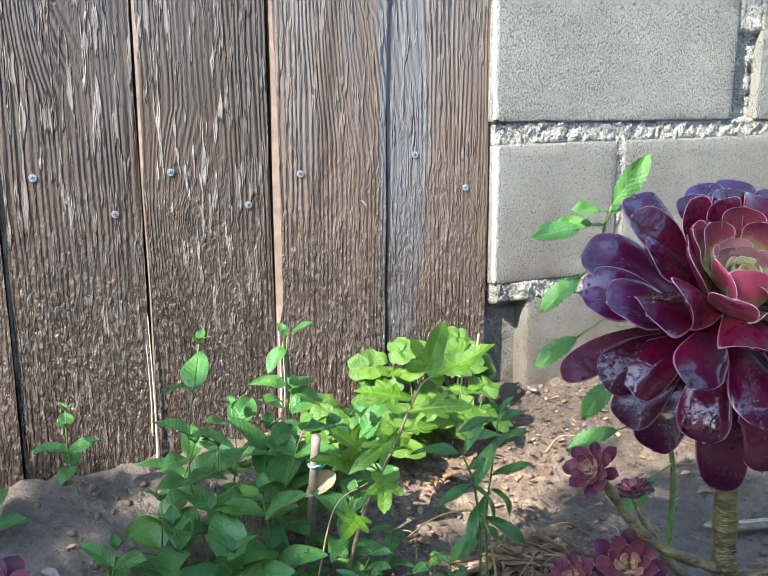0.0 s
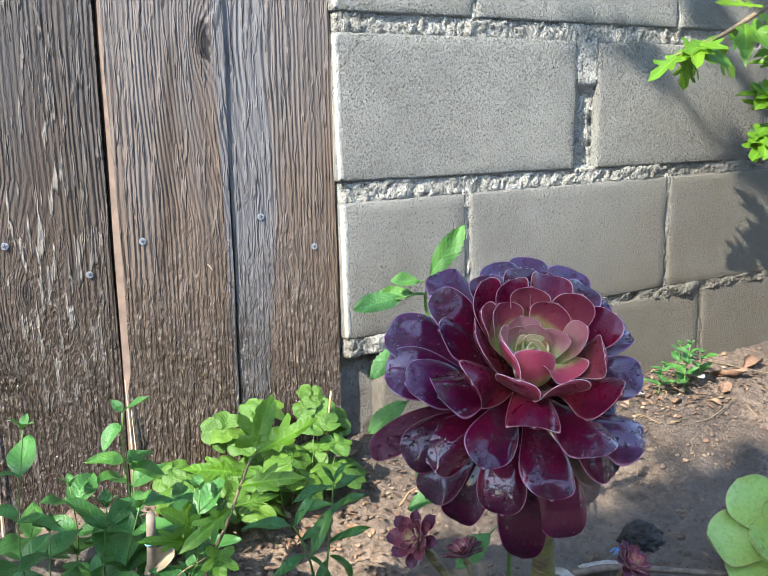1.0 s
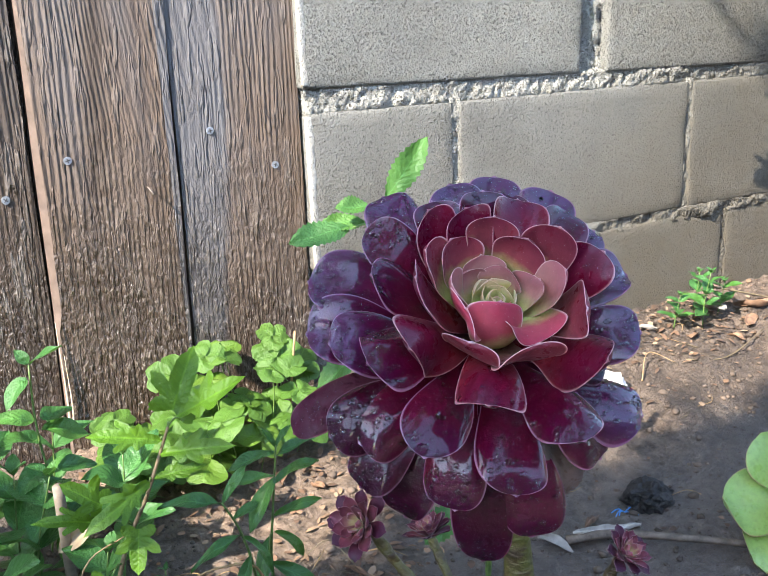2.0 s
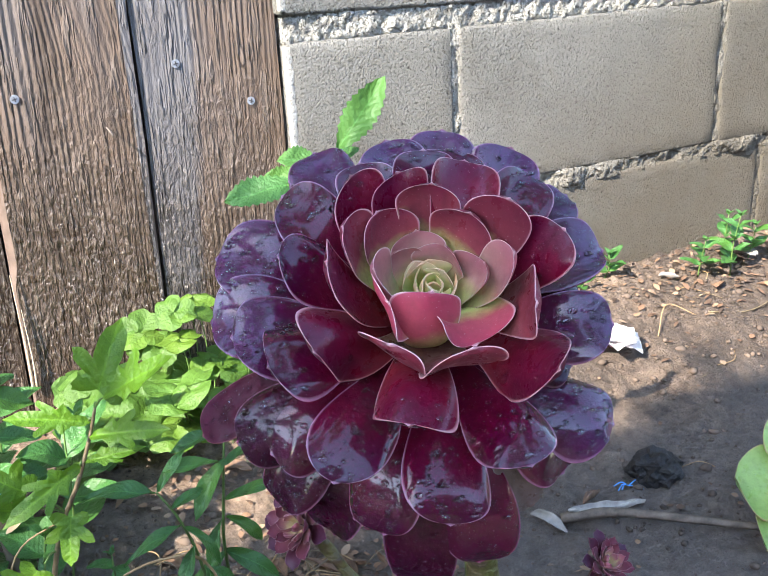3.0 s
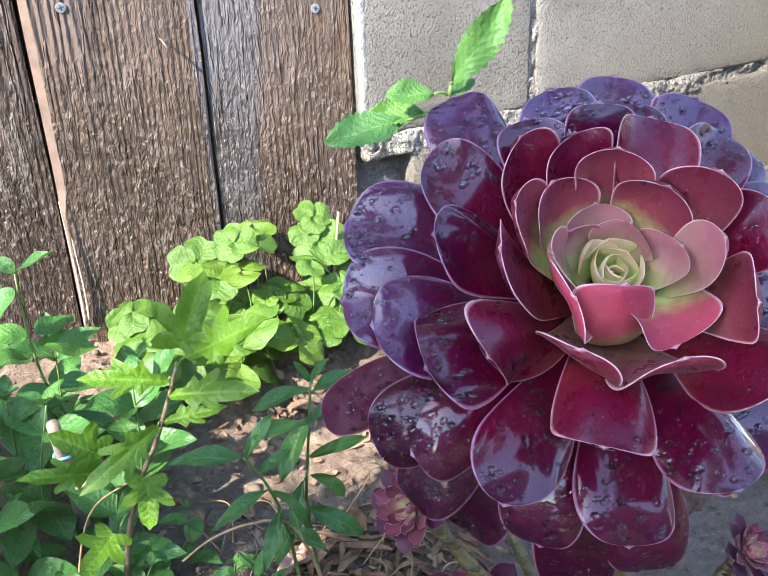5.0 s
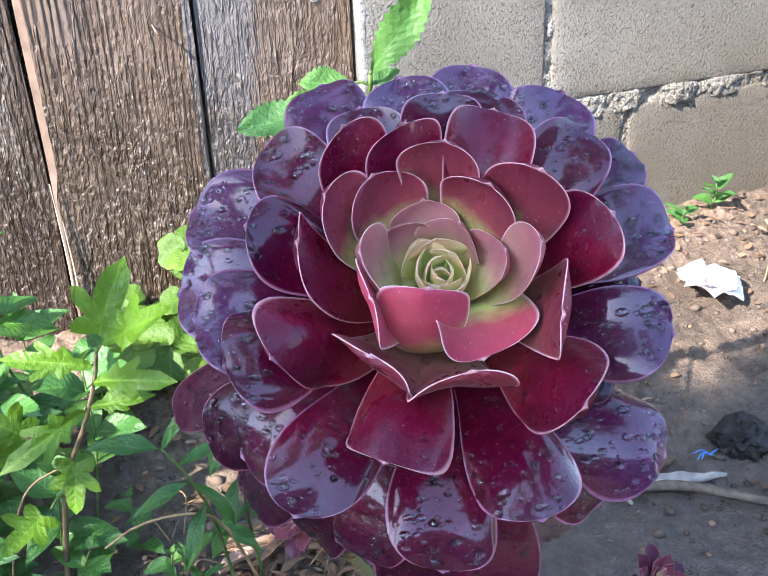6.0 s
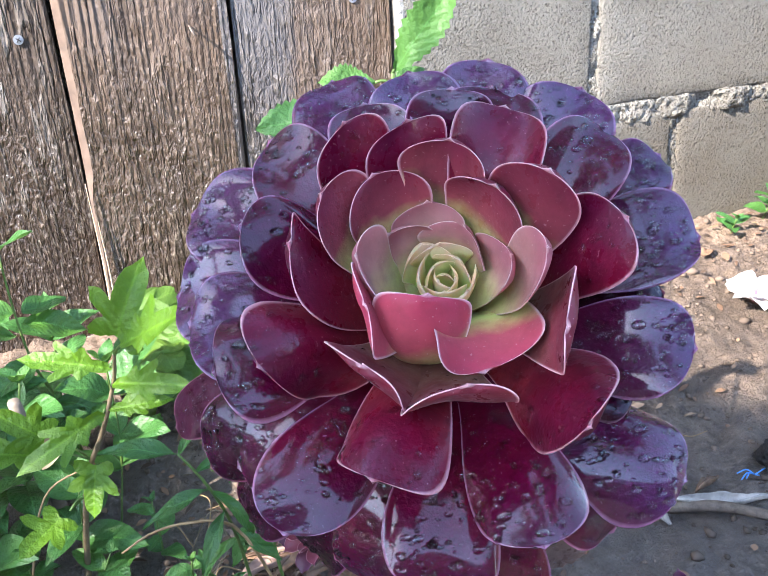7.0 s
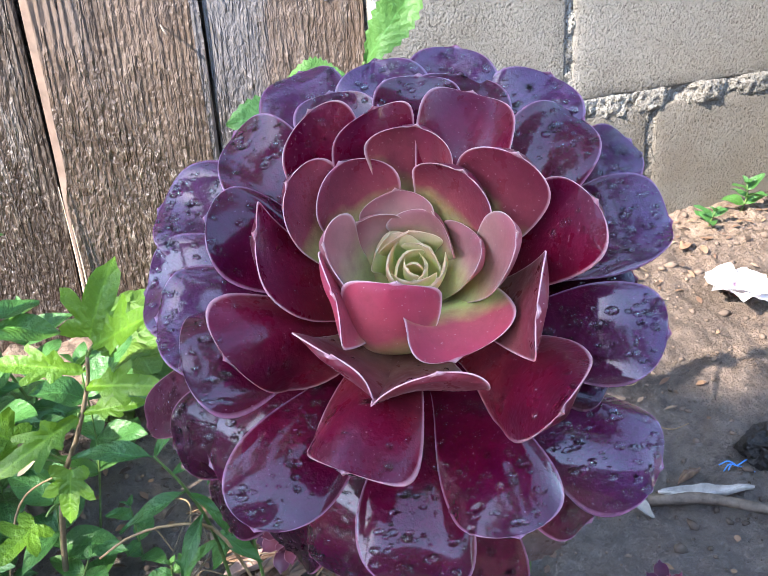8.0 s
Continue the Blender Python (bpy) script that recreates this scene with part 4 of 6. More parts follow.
    leaf(6, "dull", 188, .1149, -.0864, .0270, .16, -.03, -6, -.14, .25, -.25)
    leaf(6, "old", 297, .0912, -.0872, .0254, .26, .30, 7, .25, -.10, .25)
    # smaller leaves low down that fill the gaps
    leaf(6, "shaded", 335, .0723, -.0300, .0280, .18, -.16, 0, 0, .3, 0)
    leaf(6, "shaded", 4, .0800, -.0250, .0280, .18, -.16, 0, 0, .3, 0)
    leaf(6, "purple", 34, .1010, -.0130, .0300, .12, -.10, 0, 0, .5, 0)
    leaf(4, "dark", 84, .0640, .0220, .0312, .05, .20, 0, 0, .42, 0)
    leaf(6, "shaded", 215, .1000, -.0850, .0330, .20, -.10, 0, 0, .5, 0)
    leaf(6, "dark", 308, .0930, -.0600, .0330, .20, -.10, 0, 0, .5, 0)
    # trunk and the branches that carry the offsets
    end = HEART - base + axes(AXIS)[0] * -0.012
    path = spline([(0, 0, 0), (0.002, 0.001, 0.08), (0.0, 0.003, 0.16), (-0.012, -0.008, 0.25), end], 22)
    part("trunk", mesh_of("trunk", *tube(path, np.linspace(0.0105, 0.009, 22) + 0.0012 * np.sin(np.arange(22) * 2.2), 14), TRUNK), plant, "greenish brown ringed stem")
    return plant, base


plant, plant_base = build_big_plant()


def small_rosette(parent, base, heart, axis, size, seed, foot, count=26, tint=(0, 1, 1, 2)):
    """An offset: a little rosette on its own branch from the trunk."""
    rnd = random.Random(seed)
    heart = np.array(heart) - base
    a = axes(axis)[0]
    foot = np.array(foot) - base
    pts = spline([foot, foot * 0.45 + heart * 0.55 + np.array([0, 0, -0.022]), heart - a * size * 0.35, heart], 26)
    branch = part("branch", mesh_of("branch", *tube(pts, np.linspace(0.0060, 0.0032, 26) * (0.7 + size * 6) + 0.0006 * np.sin(np.arange(26) * 2.4) + 0.0003 * np.sin(np.arange(26) * 5.1), 10), TRUNK), parent, "knobbly olive green side branch")
    for i in range(count):
        g = (i + 1) / count
        r = size * (0.08 + 0.92 * g ** 0.8)
        h = size * (0.42 - 0.75 * max(0, g - 0.35) ** 1.4)
        v, f, at, _, _ = spoon_leaf(heart, axis, 137.5 * i + rnd.uniform(-8, 8), r, h, size * (0.22 + 0.26 * g), size * 0.05, -size * 0.25 * g, -0.2 + 0.32 * g, 0.25, 0.05, 0, 0.0014 + 0.008 * size * 0.1, 0.36, 12, 9, seed + i)
        part("leaf", mesh_of("leaf", v, f, OFFSET[tint[min(3, int(g * 4))]], at), branch)


# heart, axis, size, where the branch leaves the trunk
for spec in (
    ((0.517, 0.594, 0.186), (-0.75, -0.35, 0.55), 0.026, 3, (0.608, 0.540, 0.10)),
    ((0.672, 0.500, 0.158), (0.2, -0.6, 0.75), 0.020, 5, (0.614, 0.538, 0.09)),
    ((0.555, 0.590, 0.092), (-0.5, -0.60, 0.65), 0.036, 7, (0.606, 0.541, 0.05)),
    ((0.515, 0.612, 0.080), (-0.6, -0.5, 0.60), 0.024, 9, (0.606, 0.541, 0.04)),
    ((0.600, 0.640, 0.130), (-0.2, 0.2, 0.9), 0.022, 13, (0.612, 0.542, 0.07)),
    ((0.720, 0.470, 0.075), (0.1, -0.4, 0.9), 0.045, 15, (0.616, 0.536, 0.04)),
):
    small_rosette(plant, plant_base, *spec)


def side_plant():
    """A second small rosette of the same kind, off to the side of the bed."""
    at = (0.070, 0.660, ground_height(0.07, 0.66) - 0.004)
    other = thing("succulent_plant", "small dark purple rosette succulent on a short stem", "succulent", at)
    small_rosette(other, np.array(at), (0.062, 0.655, 0.150), (-0.1, -0.5, 0.85), 0.045, 33, at)


side_plant()


# ---- leaves for the small plants ----
WEED = leaf_material("weed_leaf", (0.025, 0.090, 0.022), (0.060, 0.176, 0.044), (0.18, 0.40, 0.06), 0.18, 0.32)
BRIGHT = leaf_material("bright_leaf", (0.047, 0.112, 0.014), (0.080, 0.166, 0.028), (0.22, 0.40, 0.06), 0.22, 0.42, 5.0)
LOBED = leaf_material("lobed_leaf", (0.044, 0.122, 0.008), (0.086, 0.190, 0.012), (0.26, 0.45, 0.02), 0.24, 0.40)
STEM = plain_material("weed_stem", (0.085, 0.15, 0.035), 0.5, 0.35, 120, 0.3)
TWIG = plain_material("brown_twig", (0.14, 0.105, 0.06), 0.7, 0.4, 120, 0.5)
STRAW = plain_material("pale_straw", (0.30, 0.195, 0.095), 0.7, 0.3, 150, 0.4)
DRY = plain_material("dry_leaf", (0.155, 0.088, 0.052), 0.75, 0.6, 70, 0.5, 0.002)
GREY_DRY = plain_material("bleached_dry_leaf", (0.22, 0.20, 0.175), 0.7, 0.4, 60, 0.5, 0.002)


def blade_leaf(length, width, fold=0.25, droop=0.25, teeth=0.0, belly=0.45, seed=0, n=16, m=7):
    """A simple pointed leaf lying along +y, with a midrib fold and a drooping tip."""
    rnd = random.Random(seed)
    ph = rnd.uniform(0, 6)
    top = np.zeros((n, m, 3))
    rim, along = np.zeros((n, m)), np.zeros((n, m))
    for i in range(n):
        s = i / (n - 1)
        half = 0.5 * width * math.sin(math.pi * min(max(s, 0.0), 1.0) ** (math.log(0.5) / math.log(belly))) ** 0.8
        half = max(half, width * 0.03 * (1 - s)) * (1 + teeth * (i % 2))
        for j in range(m):
            u = 2 * j / (m - 1) - 1
            z = fold * abs(u) * half - droop * length * s * s + 0.035 * length * math.sin(8 * s + ph + 2 * u)
            top[i, j] = (u * half, length * (s - 0.12 * droop * s * s), z)
            rim[i, j], along[i, j] = abs(u), s
    v, f = top.reshape(-1, 3), grid_faces(n, m, 0, True)
    return v, f, {"rim": rim, "along": along}


def star_leaf(length, lobes, teeth=0.06, count=9, fold=0.18, droop=0.2, centre=0.36, seed=0, steps=64, rings=6):
    """A lobed leaf along +y. lobes: bearing from the tip, reach (share of the length), breadth in degrees."""
    rnd = random.Random(seed)
    ph = rnd.uniform(0, 6)
    verts, rim, along = [(0, centre * length, 0)], [0.0], [centre]
    for k in range(1, rings + 1):
        for a in range(steps):
            th = 360 * a / steps - 180
            r = 0.15
            for b, reach, wide in lobes:
                r = max(r, (reach) * math.exp(-(((th - b + 180) % 360 - 180) / wide) ** 2) + 0.10)
            r *= 1 + teeth * (abs(((a * count / steps) % 1) - 0.5) * 2 - 0.5) * (k / rings) ** 3
            q = k / rings * r * length
            x, y = math.sin(radians(th)) * q, math.cos(radians(th)) * q + centre * length
            s = y / length
            z = fold * abs(x) - droop * length * max(s, 0) ** 2 + 0.05 * length * math.sin(x / length * 9 + ph + 4 * s) * k / rings
            verts.append((x, y, z))
            rim.append(min(abs(x) / (0.3 * length), 1))
            along.append(min(max(s, 0), 1))
    faces = [(0, 1 + (a + 1) % steps, 1 + a) for a in range(steps)]
    for k in range(rings - 1):
        for a in range(steps):
            p, q = 1 + k * steps + a, 1 + k * steps + (a + 1) % steps
            faces.append((p, q, q + steps, p + steps))
    return np.array(verts), faces, {"rim": rim, "along": along}


def clover_leaf(size, seed=0):
    """Three broad rounded leaflets that meet at the stalk."""
    rnd = random.Random(seed)
    verts, faces, rim, along = [], [], [], []
    for b in (0, 120, 240):
        th = radians(b + rnd.uniform(-9, 9))
        tilt = rnd.uniform(-0.25, 0.15)
        n, m = 8, 9
        start = len(verts)
        for i in range(n):
            s = i / (n - 1)
            for j in range(m):
                u = 2 * j / (m - 1) - 1
                half = 0.62 * size * math.sin(math.pi * 0.5 * min(s * 1.25, 1)) ** 0.9
                reach = size * s * (1 - 0.17 * math.exp(-(u / 0.35) ** 2) * s - 0.42 * abs(u) ** 2.6)
                x, y = u * half, reach
                z = tilt * reach + 0.10 * abs(u) * half - 0.20 * reach * s + 0.07 * size * math.sin(5 * s + 3 * u + seed)
                verts.append((x * math.cos(th) - y * math.sin(th), x * math.sin(th) + y * math.cos(th), z))
                rim.append(abs(u))
                along.append(s)
        faces += grid_faces(n, m, start, True)
    return np.array(verts), faces, {"rim": rim, "along": along}


HIBISCUS = [(0, 0.60, 30), (55, 0.42, 25), (-55, 0.42, 25), (120, 0.28, 36), (-120, 0.28, 36)]
WEED_LEAVES = [mesh_of("leaf", *blade_leaf(1.0, 0.48 + 0.07 * (k % 3), 0.28, 0.10 + 0.13 * (k % 4), 0, 0.42 + 0.03 * (k % 2), k)[:2], WEED, blade_leaf(1.0, 0.48 + 0.07 * (k % 3), 0.28, 0.10 + 0.13 * (k % 4), 0, 0.42 + 0.03 * (k % 2), k)[2]) for k in range(8)]
NARROW_LEAVES = [mesh_of("leaf", *(lambda d: (d[0], d[1], WEED, d[2]))(blade_leaf(1.0, 0.24 + 0.04 * (k % 3), 0.40, 0.16 + 0.12 * (k % 4), 0, 0.50, 30 + k))) for k in range(6)]
CLOVER_LEAVES = [mesh_of("leaf", *(lambda d: (d[0], d[1], BRIGHT, d[2]))(clover_leaf(1.0, k))) for k in range(6)]
LOBED_LEAVES = [mesh_of("leaf", *(lambda d: (d[0], d[1], LOBED, d[2]))(star_leaf(1.0, HIBISCUS, 0.10, 26, 0.22, 0.08 + 0.10 * (k % 3), seed=k))) for k in range(6)]
LONG_LOBED = [mesh_of("leaf", *(lambda d: (d[0], d[1], LOBED, d[2]))(star_leaf(1.0, [(0, 0.62, 20), (34, 0.34, 15), (-34, 0.34, 15), (92, 0.10, 26), (-92, 0.10, 26), (180, 0.28, 22)], 0.12, 28, 0.30, 0.06 + 0.08 * (k % 3), seed=k))) for k in range(4)]


def leaf_pose(at, along, up=(0, 0, 1), size=0.04):
    """The pose of a unit leaf: its foot, the way it points, roughly which way its face looks, and its length."""
    y = Vector(along).normalized()
    x = y.cross(Vector(up)).normalized()
    z = x.cross(y)
    m = Matrix((x, y, z)).transposed().to_4x4()
    return Matrix.Translation(at) @ m @ Matrix.Scale(size, 4)


def weed(at, tip, pairs, size, seed, leaves=None, label="small weed with glossy green leaves on the soil", name="weed", group="weeds", grow=0.75, first=0.25, stem=STEM, thick=0.0011, lift=0.35):
    """A weed: one stem from the soil to its tip, with leaves in crossed pairs and a tuft on top."""
    rnd = random.Random(seed)
    leaves = leaves or WEED_LEAVES
    base = Vector((at[0], at[1], ground_height(at[0], at[1]) - 0.004))
    plant = thing(name, label, "plant", base, group)
    rise = Vector(tip) - base
    bend = Vector((rnd.uniform(-1, 1), rnd.uniform(-1, 1), 0)) * rise.length * 0.08
    path = spline([(0, 0, 0), rise * 0.5 + bend, rise], 12)
    part("stem", mesh_of("stem", *tube(path, np.linspace(thick, thick * 0.55, 12), 6), stem), plant)
    turn = rnd.uniform(0, 180)
    for k in range(pairs):
        g = first + (1 - first) * (k + 0.5) / pairs
        p = Vector(path[min(11, int(g * 11))])
        for side in (0, 180):
            a = radians(turn + k * 90 + side + rnd.uniform(-22, 22))
            d = Vector((math.cos(a), math.sin(a), rnd.uniform(lift - 0.3, lift + 0.25) + 0.5 * g))
            part("leaf", rnd.choice(leaves), plant, at=leaf_pose(p, d, (rnd.uniform(-0.2, 0.2), rnd.uniform(-0.45, 0.0), 1), 1.30 * size * rnd.uniform(0.8, 1.2) * (1 - (1 - grow) * g)))
    for k in range(3):
        a = radians(turn + k * 120 + 40)
        part("leaf", rnd.choice(leaves), plant, at=leaf_pose(Vector(path[-1]), (math.cos(a), math.sin(a), 1.5), (-math.cos(a), -math.sin(a), 0.6), size * 0.42))
    return plant


def sprig(stem, leaves, seed, spread, label="upright weed with narrow bluish green leaves", group="weeds"):
    """A weed whose leaves are each given by foot and tip."""
    rnd = random.Random(seed)
    x, y = stem[0][:2]
    base = Vector((x, y, ground_height(x, y) - 0.004))
    plant = thing("weed", label, "plant", base, group)
    path = spline([Vector((0, 0, 0))] + [Vector(p) - base for p in stem[1:]], 16)
    part("stem", mesh_of("stem", *tube(path, np.linspace(0.0015, 0.0008, 16), 6), STEM), plant)
    for foot, tip in spread:
        d = Vector(tip) - Vector(foot)
        face = Vector((rnd.uniform(-0.5, 0.2), rnd.uniform(-0.6, -0.1), 0.9))
        part("leaf", rnd.choice(leaves), plant, at=leaf_pose(Vector(foot) - base, d, face, d.length * 1.08))


# tall sprigs by the fence, then the low growth in front of them
weed((0.268, 0.850), (0.258, 0.827, 0.268), 4, 0.042, 1)
weed((0.165, 1.020), (0.158, 1.015, 0.160), 3, 0.030, 3)
sprig(((0.385, 0.892, None), (0.372, 0.885, 0.116), (0.362, 0.885, 0.154), (0.359, 0.885, 0.198), (0.360, 0.880, 0.248)), WEED_LEAVES, 2, (
    ((0.361, 0.880, 0.249), (0.384, 0.870, 0.264)), ((0.357, 0.882, 0.236), (0.334, 0.872, 0.224)), ((0.364, 0.885, 0.195), (0.393, 0.905, 0.194)), ((0.363, 0.884, 0.187), (0.405, 0.895, 0.170)),
    ((0.358, 0.885, 0.196), (0.328, 0.880, 0.212)), ((0.356, 0.884, 0.178), (0.331, 0.865, 0.196)), ((0.370, 0.885, 0.149), (0.402, 0.880, 0.146)), ((0.364, 0.885, 0.152), (0.336, 0.860, 0.150)),
    ((0.372, 0.885, 0.116), (0.408, 0.870, 0.110)), ((0.368, 0.885, 0.122), (0.335, 0.850, 0.118)), ((0.378, 0.888, 0.085), (0.360, 0.850, 0.080)), ((0.360, 0.880, 0.249), (0.352, 0.882, 0.262))))
sprig(((0.512, 0.742, None), (0.506, 0.738, 0.080), (0.510, 0.736, 0.130), (0.517, 0.735, 0.188)), NARROW_LEAVES, 4, (
    ((0.510, 0.735, 0.112), (0.545, 0.728, 0.086)), ((0.511, 0.736, 0.126), (0.548, 0.728, 0.136)), ((0.506, 0.736, 0.110), (0.484, 0.722, 0.076)), ((0.515, 0.735, 0.182), (0.479, 0.738, 0.186)),
    ((0.514, 0.735, 0.160), (0.480, 0.715, 0.142)), ((0.514, 0.736, 0.155), (0.552, 0.742, 0.170)), ((0.516, 0.735, 0.178), (0.548, 0.735, 0.192)), ((0.506, 0.738, 0.082), (0.540, 0.715, 0.062)), ((0.506, 0.738, 0.080), (0.470, 0.730, 0.058)),
    ((0.517, 0.735, 0.186), (0.522, 0.728, 0.206)), ((0.517, 0.735, 0.186), (0.510, 0.736, 0.203))))
sprig(((0.492, 0.722, None), (0.482, 0.712, 0.090), (0.470, 0.703, 0.140), (0.456, 0.699, 0.172)), NARROW_LEAVES, 5, (
    ((0.455, 0.699, 0.172), (0.416, 0.705, 0.188)), ((0.457, 0.699, 0.172), (0.474, 0.699, 0.197)), ((0.462, 0.700, 0.184), (0.497, 0.697, 0.190)), ((0.470, 0.703, 0.139), (0.428, 0.698, 0.131)), ((0.472, 0.703, 0.136), (0.500, 0.690, 0.112)),
    ((0.478, 0.706, 0.118), (0.455, 0.688, 0.090)), ((0.482, 0.712, 0.092), (0.512, 0.705, 0.070)), ((0.482, 0.712, 0.088), (0.450, 0.715, 0.066)), ((0.464, 0.701, 0.155), (0.490, 0.712, 0.158))))
weed((0.465, 0.735), (0.458, 0.725, 0.060), 3, 0.024, 6, NARROW_LEAVES, lift=0.1)
for k, (x, y, h, n, s) in enumerate((
    (0.30, 0.80, 0.13, 4, 0.044), (0.34, 0.86, 0.15, 4, 0.042), (0.25, 0.90, 0.11, 4, 0.040), (0.22, 0.82, 0.10, 3, 0.044), (0.40, 0.84, 0.15, 4, 0.040), (0.45, 0.88, 0.11, 3, 0.038),
    (0.31, 0.95, 0.12, 4, 0.036), (0.36, 0.93, 0.13, 4, 0.038), (0.28, 0.73, 0.07, 3, 0.042), (0.20, 0.74, 0.05, 3, 0.045), (0.36, 0.74, 0.06, 3, 0.034), (0.42, 0.76, 0.05, 3, 0.028),
    (0.44, 0.71, 0.06, 3, 0.026), (0.26, 0.98, 0.07, 3, 0.034), (0.08, 0.97, 0.05, 2, 0.036), (0.33, 0.68, 0.06, 3, 0.040), (0.24, 0.66, 0.04, 3, 0.050), (0.47, 0.80, 0.08, 3, 0.030), (0.40, 0.68, 0.035, 2, 0.024),
    (0.38, 0.78, 0.05, 3, 0.024), (0.35, 0.80, 0.10, 4, 0.040), (0.27, 0.86, 0.14, 4, 0.040), (0.16, 0.86, 0.05, 3, 0.034),
    (0.29, 0.77, 0.10, 4, 0.044), (0.33, 0.90, 0.13, 4, 0.040), (0.42, 0.92, 0.10, 3, 0.036), (0.23, 0.94, 0.09, 3, 0.038), (0.26, 0.79, 0.09, 4, 0.046), (0.37, 0.82, 0.10, 4, 0.036), (0.31, 0.87, 0.10, 4, 0.044), (0.22, 0.88, 0.08, 3, 0.040))):
    if (k % 3 == 2 and x > 0.2) or (y < 0.75 and k % 2):
        continue
    z = ground_height(x, y)
    weed((x, y), (x + 0.02 * math.sin(k * 2.1), y - 0.02 + 0.015 * math.cos(k * 1.7), z + h), max(2, n - 1), s * 1.18, 20 + k)
# broad low tufts at the near edge of the growth
for k, (x, y, h, n, s) in enumerate(((0.27, 0.70, 0.030, 4, 0.070), (0.20, 0.77, 0.025, 4, 0.062), (0.335, 0.715, 0.030, 4, 0.060), (0.15, 0.80, 0.02, 3, 0.055), (0.385, 0.715, 0.03, 3, 0.045), (0.30, 0.66, 0.03, 4, 0.060),
                                     (0.32, 0.835, 0.09, 4, 0.042), (0.28, 0.825, 0.08, 4, 0.046), (0.37, 0.875, 0.10, 4, 0.040), (0.24, 0.855, 0.07, 4, 0.042), (0.43, 0.80, 0.06, 3, 0.034), (0.45, 0.755, 0.05, 3, 0.030), (0.34, 0.79, 0.06, 4, 0.04))):
    if k in (0, 4, 5):
        continue
    weed((x, y), (x, y - 0.01, ground_height(x, y) + h), n, s * 0.56, 120 + k, lift=0.15, first=0.05)
# weeds at the foot of the block wall
for k, (x, y, h, n, s) in enumerate(((1.283, 0.975, 0.085, 4, 0.026), (1.235, 0.985, 0.05, 3, 0.024), (1.12, 1.035, 0.035, 3, 0.028), (1.33, 0.99, 0.05, 3, 0.024), (1.07, 1.02, 0.02, 2, 0.022), (1.30, 1.01, 0.06, 3, 0.024))):
    weed((x, y), (x, y - 0.01, ground_height(x, y) + h), n, s, 60 + k, group="weeds along the wall")


def clover_patch():
    """A bright mound of rounded clover-like leaves against the fence."""
    rnd = random.Random(8)
    plant = thing("clover_plant", "sunlit yellow-green patch of rounded leaves by the fence", "plant", (0.58, 1.0, ground_height(0.58, 1.0) - 0.004))
    base = Vector(plant.location)
    spots = [((0.640, 1.026, 0.172), 0.021), ((0.457, 1.045, 0.110), 0.024)]
    while len(spots) < 52:
        x, y = rnd.uniform(0.435, 0.675), rnd.uniform(0.925, 1.052)
        cap = 0.052 + 0.105 * math.exp(-((x - 0.585) / 0.10) ** 2) * (0.55 + 0.45 * (y - 0.92) / 0.13)
        spots.append(((x, y, 0.035 + cap * rnd.uniform(0.35, 1.0)), rnd.uniform(0.022, 0.036)))
    for k, (p, size) in enumerate(spots):
        p = Vector(p) - base
        foot = Vector((p.x * 0.8 + rnd.uniform(-0.012, 0.012), p.y * 0.8, ground_height(base.x + p.x * 0.8, base.y + p.y * 0.8) - base.z))
        v, f = tube(spline([foot, foot * 0.4 + p * 0.6 + Vector((0.004, 0.003, 0)), p], 7), 0.0007, 5)
        stalk = part("stalk", mesh_of("stalk", v, f, STEM), plant)
        tilt = Vector((rnd.uniform(-0.5, 0.2), rnd.uniform(-1.1, -0.2), 1))
        part("leaf", rnd.choice(CLOVER_LEAVES), stalk, at=leaf_pose(p, (math.cos(k * 2.4), math.sin(k * 2.4), 0.05), tilt, size))
    v, f = tube(spline([(0.068, 0.010, 0.02), (0.072, 0.008, 0.06), (0.078, 0.004, 0.115)], 8), 0.0014, 6)
    part("dry_stalk", mesh_of("dry_stalk", v, f, STRAW), plant, "pale dead stalk")


clover_patch()


